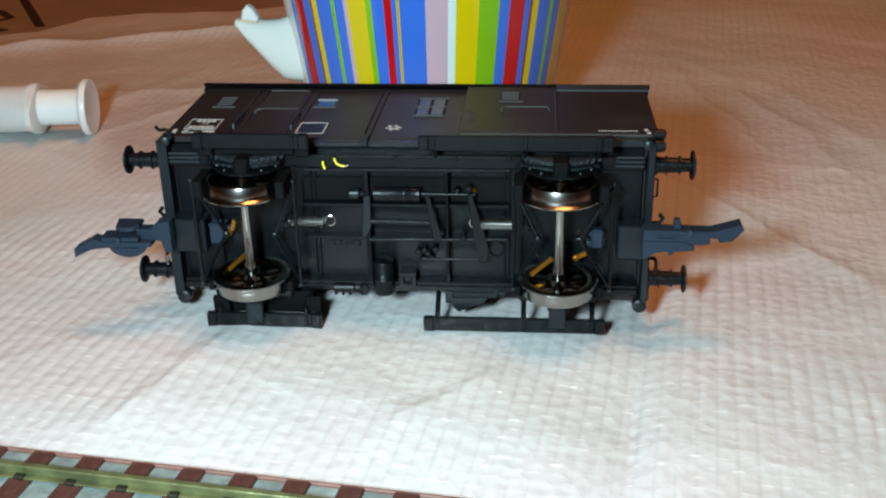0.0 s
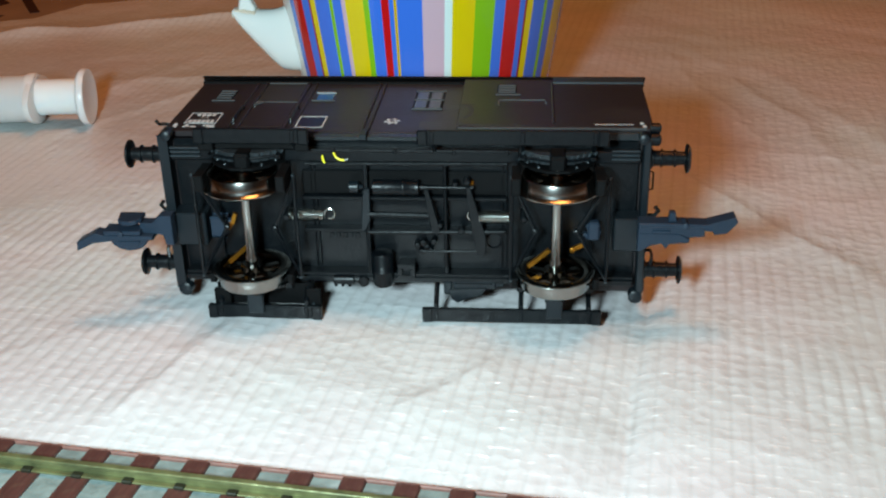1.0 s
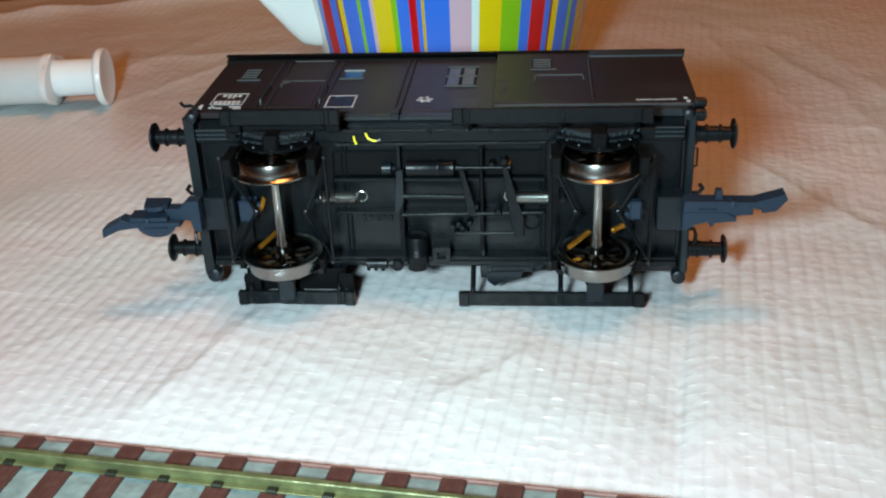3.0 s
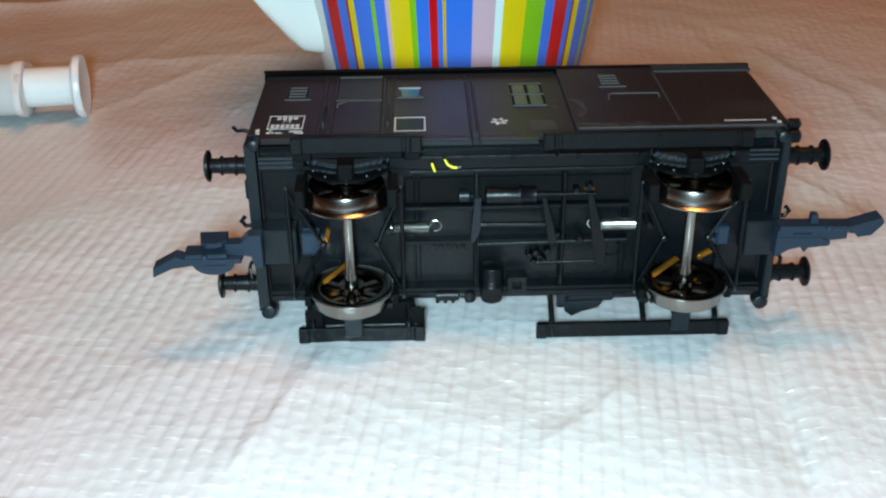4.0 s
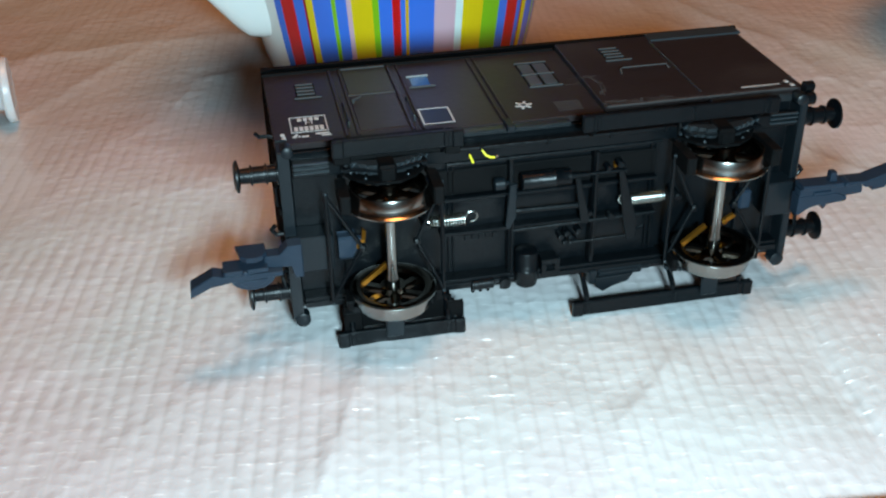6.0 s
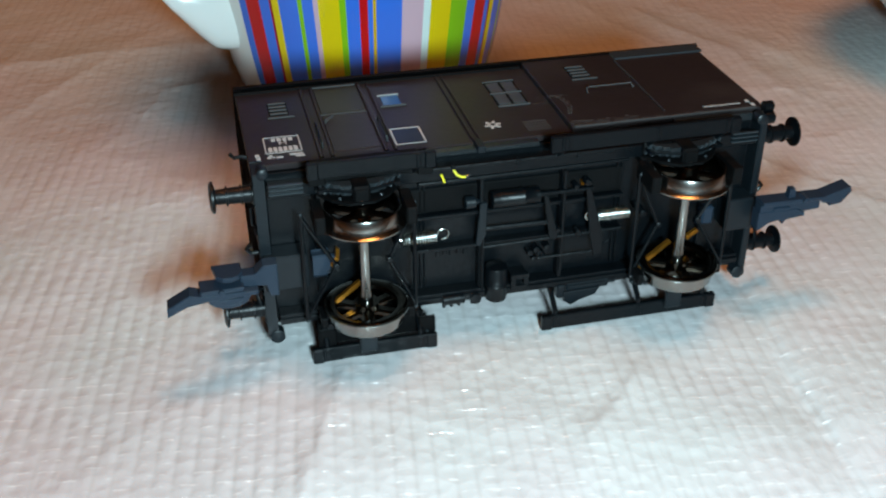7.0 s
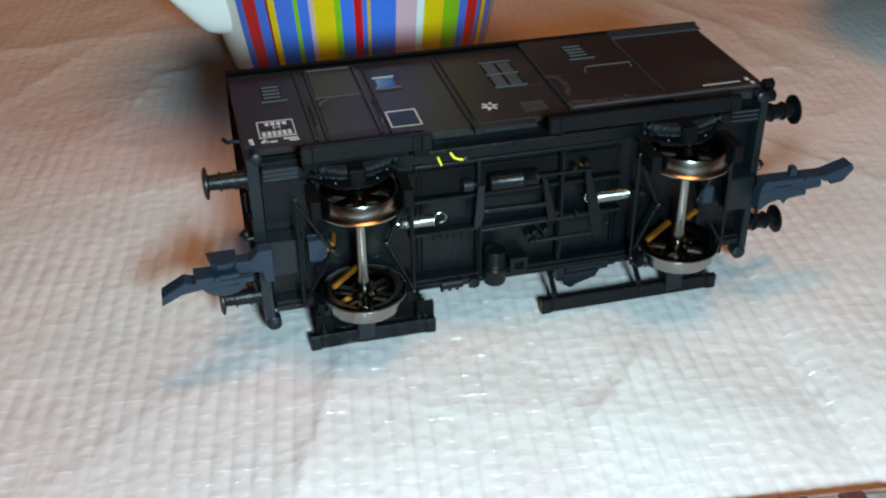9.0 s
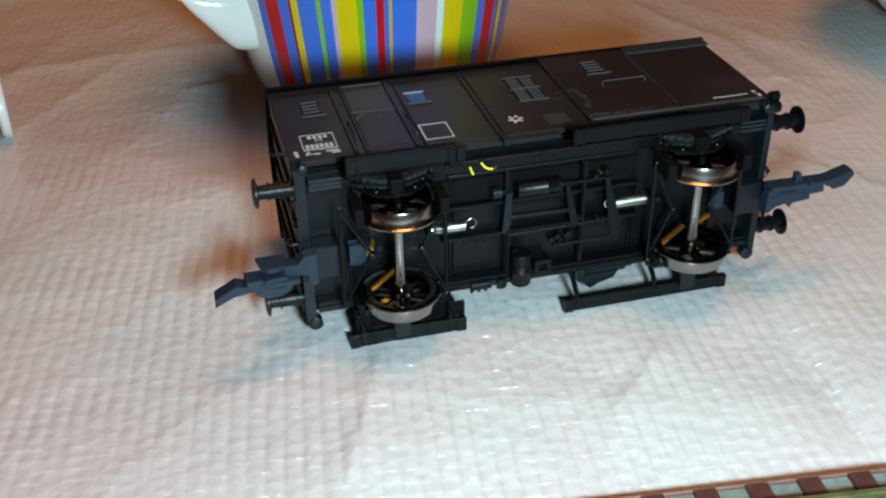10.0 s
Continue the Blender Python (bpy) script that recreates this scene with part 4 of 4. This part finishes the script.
    # footboards
    for z0, z1, s in ((-1.75, -1.50, -1), (1.42, 1.67, 1)):
        for x0, x1, xs in ((-3.37 if s < 0 else -3.27, -1.43, (-3.15, -1.68)), (0.30, 3.28, (0.53, 1.95, 3.07))):
            fb = part("footboard", box(B(), x0, x1, -0.60, -0.52, z0, z1, 0.015), BLACK, van)
            for x in (x0, x1 - 0.16):
                part("footboard_end", box(B(), x - 0.004, x + 0.164, -0.625, -0.515, z0 - 0.005, z1 + 0.005, 0.02), BLACK, fb)
            for x in xs:
                part("footboard_tab", box(B(), x - 0.035, x + 0.035, -0.615, -0.575, z0 + 0.02, z1 - 0.02, 0.012), BLACK, fb)
                part("footboard_bracket", tube(B(), [(x, -0.05, s * 1.12), (x, -0.30, s * 1.25), (x, -0.53, s * 1.44), (x, -0.54, s * 1.62)], 0.045), BLACK, fb)
        part("axle_guard_plate", box(B(), -3.22, -1.62, -0.34, -0.20, s * 1.22, s * 1.56, 0.03), SOFTBLACK, van)
        part("upper_step", box(B(), -3.10, -1.52, -0.22, -0.14, s * 1.42, s * 1.53, 0.015), BLACK, van)
        for x0, x1 in ((-3.25, -3.00), (-1.68, -1.45)):
            hanger = part("step_hanger", box(B(), x0, x1, -0.50, -0.44, s * 1.26, s * 1.60, 0.02), SOFTBLACK, van)
            part("bolt", lathe(B(), [(-0.525, 0.014), (-0.515, 0.022), (-0.495, 0.022)], ((x0 + x1) / 2, 0, s * 1.50), "y", 8), GUTTER, hanger, smooth=True)
    for x0, x1 in ((-3.80, -3.30), (3.36, 3.80)):
        for z in (1.08, 1.15, 1.22):
            part("solebar_rib", box(B(), x0, x1, -0.285, -0.235, z - 0.012, z + 0.012, 0.006), GUTTER, van)
    return van


def frame_box(x0, x1, z0, z1):
    bm = B()
    w = 0.085
    for a in ((x0, x1, z0, z0 + w), (x0, x1, z1 - w, z1), (x0, x0 + w, z0 + w, z1 - w), (x1 - w, x1, z0 + w, z1 - w)):
        box(bm, a[0], a[1], -0.26, -0.16, a[2], a[3], 0.008)
    box(bm, x0 + 0.02, x1 - 0.02, -0.17, 0.05, z0 + 0.02, z1 - 0.02, 0)
    return bm


brake_van()


# ---- striped mug with a broken handle ----
def mug():
    ob = thing("mug", pose(-0.62 * U, 10.47 * U, 0.03 * U), "tall ceramic mug with bright vertical stripes and a broken white handle", "mug")
    r = lambda z: 2.99 + 0.1565 * z - 0.30 * math.exp(-z / 0.45)
    prof = [(0.0, 2.45), (0.06, 2.62), (0.02, 2.70), (0.10, r(0.1) - 0.04), (0.22, r(0.22)), (0.5, r(0.5))] + [(z, r(z)) for z in (1, 1.5, 2, 3, 4, 5, 6, 7, 8.3)] + [(8.42, r(8.4) - 0.06), (8.42, r(8.4) - 0.22)] + [(z, r(z) - 0.32) for z in (8.2, 6, 4, 2, 0.8)] + [(0.45, 2.3), (0.42, 0.02)]
    body = part("mug_body", lathe(B(), prof, (0, 0, 0), "z", 96), STRIPES, ob, smooth=True)
    # handle: a wedge-shaped stub, straight below, broken along its top
    rows = [(-2.83, 1.50, 3.42, 0.46), (-3.06, 1.50, 3.24, 0.45), (-3.25, 1.53, 3.10, 0.43), (-3.37, 1.56, 3.05, 0.42), (-3.49, 1.66, 3.02, 0.41), (-3.68, 1.85, 3.00, 0.39), (-3.95, 2.17, 3.00, 0.37), (-4.21, 2.48, 3.02, 0.35), (-4.38, 2.70, 3.05, 0.31), (-4.48, 2.90, 3.05, 0.26)]
    bm, rings, seg = B(), [], 24
    for x, lo, hi, w in rows:
        ring = []
        for k in range(seg):
            a = 2 * math.pi * k / seg
            c, t = math.cos(a), math.sin(a)
            c, t = math.copysign(abs(c) ** 0.8, c), math.copysign(abs(t) ** 0.8, t)
            ring.append(bm.verts.new((x - 0.06, -1.03 + w * c, (lo + hi) / 2 + (hi - lo) / 2 * t)))
        rings.append(ring)
    for a, b in zip(rings, rings[1:]):
        for k in range(seg):
            bm.faces.new((a[k], a[(k + 1) % seg], b[(k + 1) % seg], b[k]))
    bm.faces.new(rings[-1])
    hd = part("handle", bm, CERAMIC, ob, "white glazed handle stub, snapped off", True)
    # the rough break on its upper side
    rnd = random.Random(3)
    bm = B()
    for x, z in ((-4.46, 2.97), (-4.39, 3.00), (-4.31, 3.01), (-4.21, 3.00), (-4.10, 2.98), (-3.99, 2.96)):
        for y in (-0.96, -0.85, -0.74, -0.64):
            box(bm, x - 0.11, x + 0.01, y - 0.31, y - 0.15, z - 0.12, z + 0.025 + 0.03 * rnd.random(), 0.02)
    part("broken_face", bm, BISCUIT, hd, "rough beige broken ceramic")
    part("shard", prism(B(), [(-4.41, 3.00), (-4.37, 3.26), (-4.25, 3.38), (-4.12, 3.30), (-3.99, 3.06), (-4.03, 2.96)], -1.23, -0.95, 0.04), CERAMIC, hd)


mug()


# ---- syringe ----
def syringe():
    ob = thing("syringe", pose(-9.35 * U, 9.7 * U, 0.73 * U, 0, 0, 7), "translucent white plastic syringe lying on the sheet", "syringe")
    bm = lathe(B(), [(0.06, 0.55), (0.09, 0.70), (0.05, 0.72), (-0.06, 0.72), (-0.12, 0.66), (-0.12, 0.40)], (0, 0, 0), "x", 40)
    rod = part("plunger", bm, PLUNGER, ob, "white plunger with round thumb disc", True)
    part("plunger_rod", lathe(B(), [(-0.11, 0.46), (-1.5, 0.46)], (0, 0, 0.02), "x", 28), PLUNGER, rod, smooth=True)
    for k in range(2):
        part("rod_vane", box(B(), -6.0, -1.4, -0.42 if k else -0.05, 0.42 if k else 0.05, -0.05 if k else -0.42, 0.05 if k else 0.42), PLUNGER, rod)
    bm = lathe(B(), [(-1.22, 0.52), (-1.20, 0.62), (-1.24, 0.65), (-1.40, 0.65), (-1.44, 0.63), (-1.50, 0.60), (-6.5, 0.60), (-6.7, 0.5), (-6.9, 0.2), (-7.6, 0.16), (-7.6, 0.08), (-6.9, 0.1), (-6.6, 0.45), (-6.4, 0.52), (-1.22, 0.52)], (0, 0, 0), "x", 36, cap=False)
    barrel = part("barrel", bm, BARREL, ob, "frosted see-through barrel", True)
    bm = B()
    outline = [(0.42 * math.cos(a) if abs(math.cos(a)) > 1 else 0.55 * math.cos(a), 1.02 * math.sin(a)) for a in [2 * math.pi * k / 36 for k in range(36)]]
    fl = [bm.verts.new((-1.19, p[1], p[0])) for p in outline]
    fr = [bm.verts.new((-1.33, p[1], p[0])) for p in outline]
    bm.faces.new(fl)
    bm.faces.new(fr[::-1])
    for k in range(36):
        bm.faces.new((fl[k], fl[(k + 1) % 36], fr[(k + 1) % 36], fr[k]))
    part("finger_flange", bm, BARREL, barrel, smooth=True)


syringe()


# ---- track ----
def track():
    m = pose(-1.0 * U, -5.155 * U, 0.02 * U, 0, 0, -7.1)
    ob = thing("model_track", m, "straight model railway track with brown plastic sleepers and brassy rails", "model track")
    pitch, half = 0.725, 9.0
    for n in range(-30, 24):
        x = n * pitch + 0.10
        sl = part("sleeper", box(B(), x - 0.165, x + 0.165, -2.74, 0.12, 0.0, 0.165, 0.02), SLEEPER, ob) if n == -30 else None
        if sl:
            base = sl
            base.matrix_basis = pose(0, 0, 0)
        else:
            c = new("sleeper", base.data)
            c.parent = ob
            c.location.x = (n + 30) * pitch * U
    part("roadbed", box(B(), -24, 18, -2.72, 0.105, 0.0, 0.115, 0.02), ROADBED, ob, "grey-green roadbed strip")
    # added strips: the reddish light bounced between sheet and track, put in as colour
    for y0, y1 in ((0.107, 0.165), (-2.785, -2.722)):
        part("bounce_strip", box(B(), -24, 18, y0, y1, 0.0, 0.150, 0.02), REDBOUNCE, ob, "thin added strip coloured as the reddish bounce beside the sheet")
    for y in (-0.42, -2.20):
        bm = B()
        box(bm, -24, 18, y - 0.12, y + 0.11, 0.165, 0.195, 0.008)
        box(bm, -24, 18, y - 0.025, y + 0.025, 0.19, 0.275, 0)
        box(bm, -24, 18, y - 0.05, y + 0.05, 0.27, 0.33, 0.012)
        part("rail", bm, RAIL, ob)
    first = None
    for n in range(-30, 24):
        for y in (-0.42, -2.20):
            for dy in (-0.09, 0.09):
                if first is None:
                    bm = B()
                    box(bm, -0.075, 0.075, -0.055, 0.055, 0.165, 0.222, 0.02)
                    first = part("rail_clip", bm, CLIP, ob)
                    c = first
                else:
                    c = new("rail_clip", first.data)
                    c.parent = ob
                c.location = ((n * pitch + 0.10) * U, (y + dy) * U, 0)


track()


# ---- white bowl at the far side, marks on the table ----
def bowl():
    ob = thing("white_bowl", pose(16.1 * U, 8.4 * U, 0.0), "plain white glazed bowl standing on the foam sheet", "bowl")
    prof = [(0.0, 1.7), (0.05, 1.9), (0.35, 2.6), (0.8, 3.3), (1.6, 4.0), (3.0, 4.6), (4.2, 4.9), (4.28, 4.85), (4.2, 4.75), (3.0, 4.4), (1.6, 3.75), (0.8, 2.9), (0.5, 0.02)]
    part("bowl_body", lathe(B(), prof, (0, 0, 0), "z", 64), CERAMIC, ob, smooth=True)


bowl()


def marks():
    rnd = random.Random(8)
    for n, pts in enumerate((((-22.6, 34.5), (-21.9, 33.2), (-20.3, 30.4), (-18.7, 27.6)), ((-22.7, 31.1), (-21.9, 30.7), (-20.8, 29.4), (-21.3, 28.4), (-20.9, 27.4), (-19.9, 26.9)))):
        ob = part("pen_mark", tube(B(), [(x, y, 0.0) for x, y in pts], 0.22), INK)
        ob.scale.z = 0.06
        ob.location.z = -0.0119
        tagged(ob, "dark brown marker stroke on the tabletop", "pen mark")


marks()
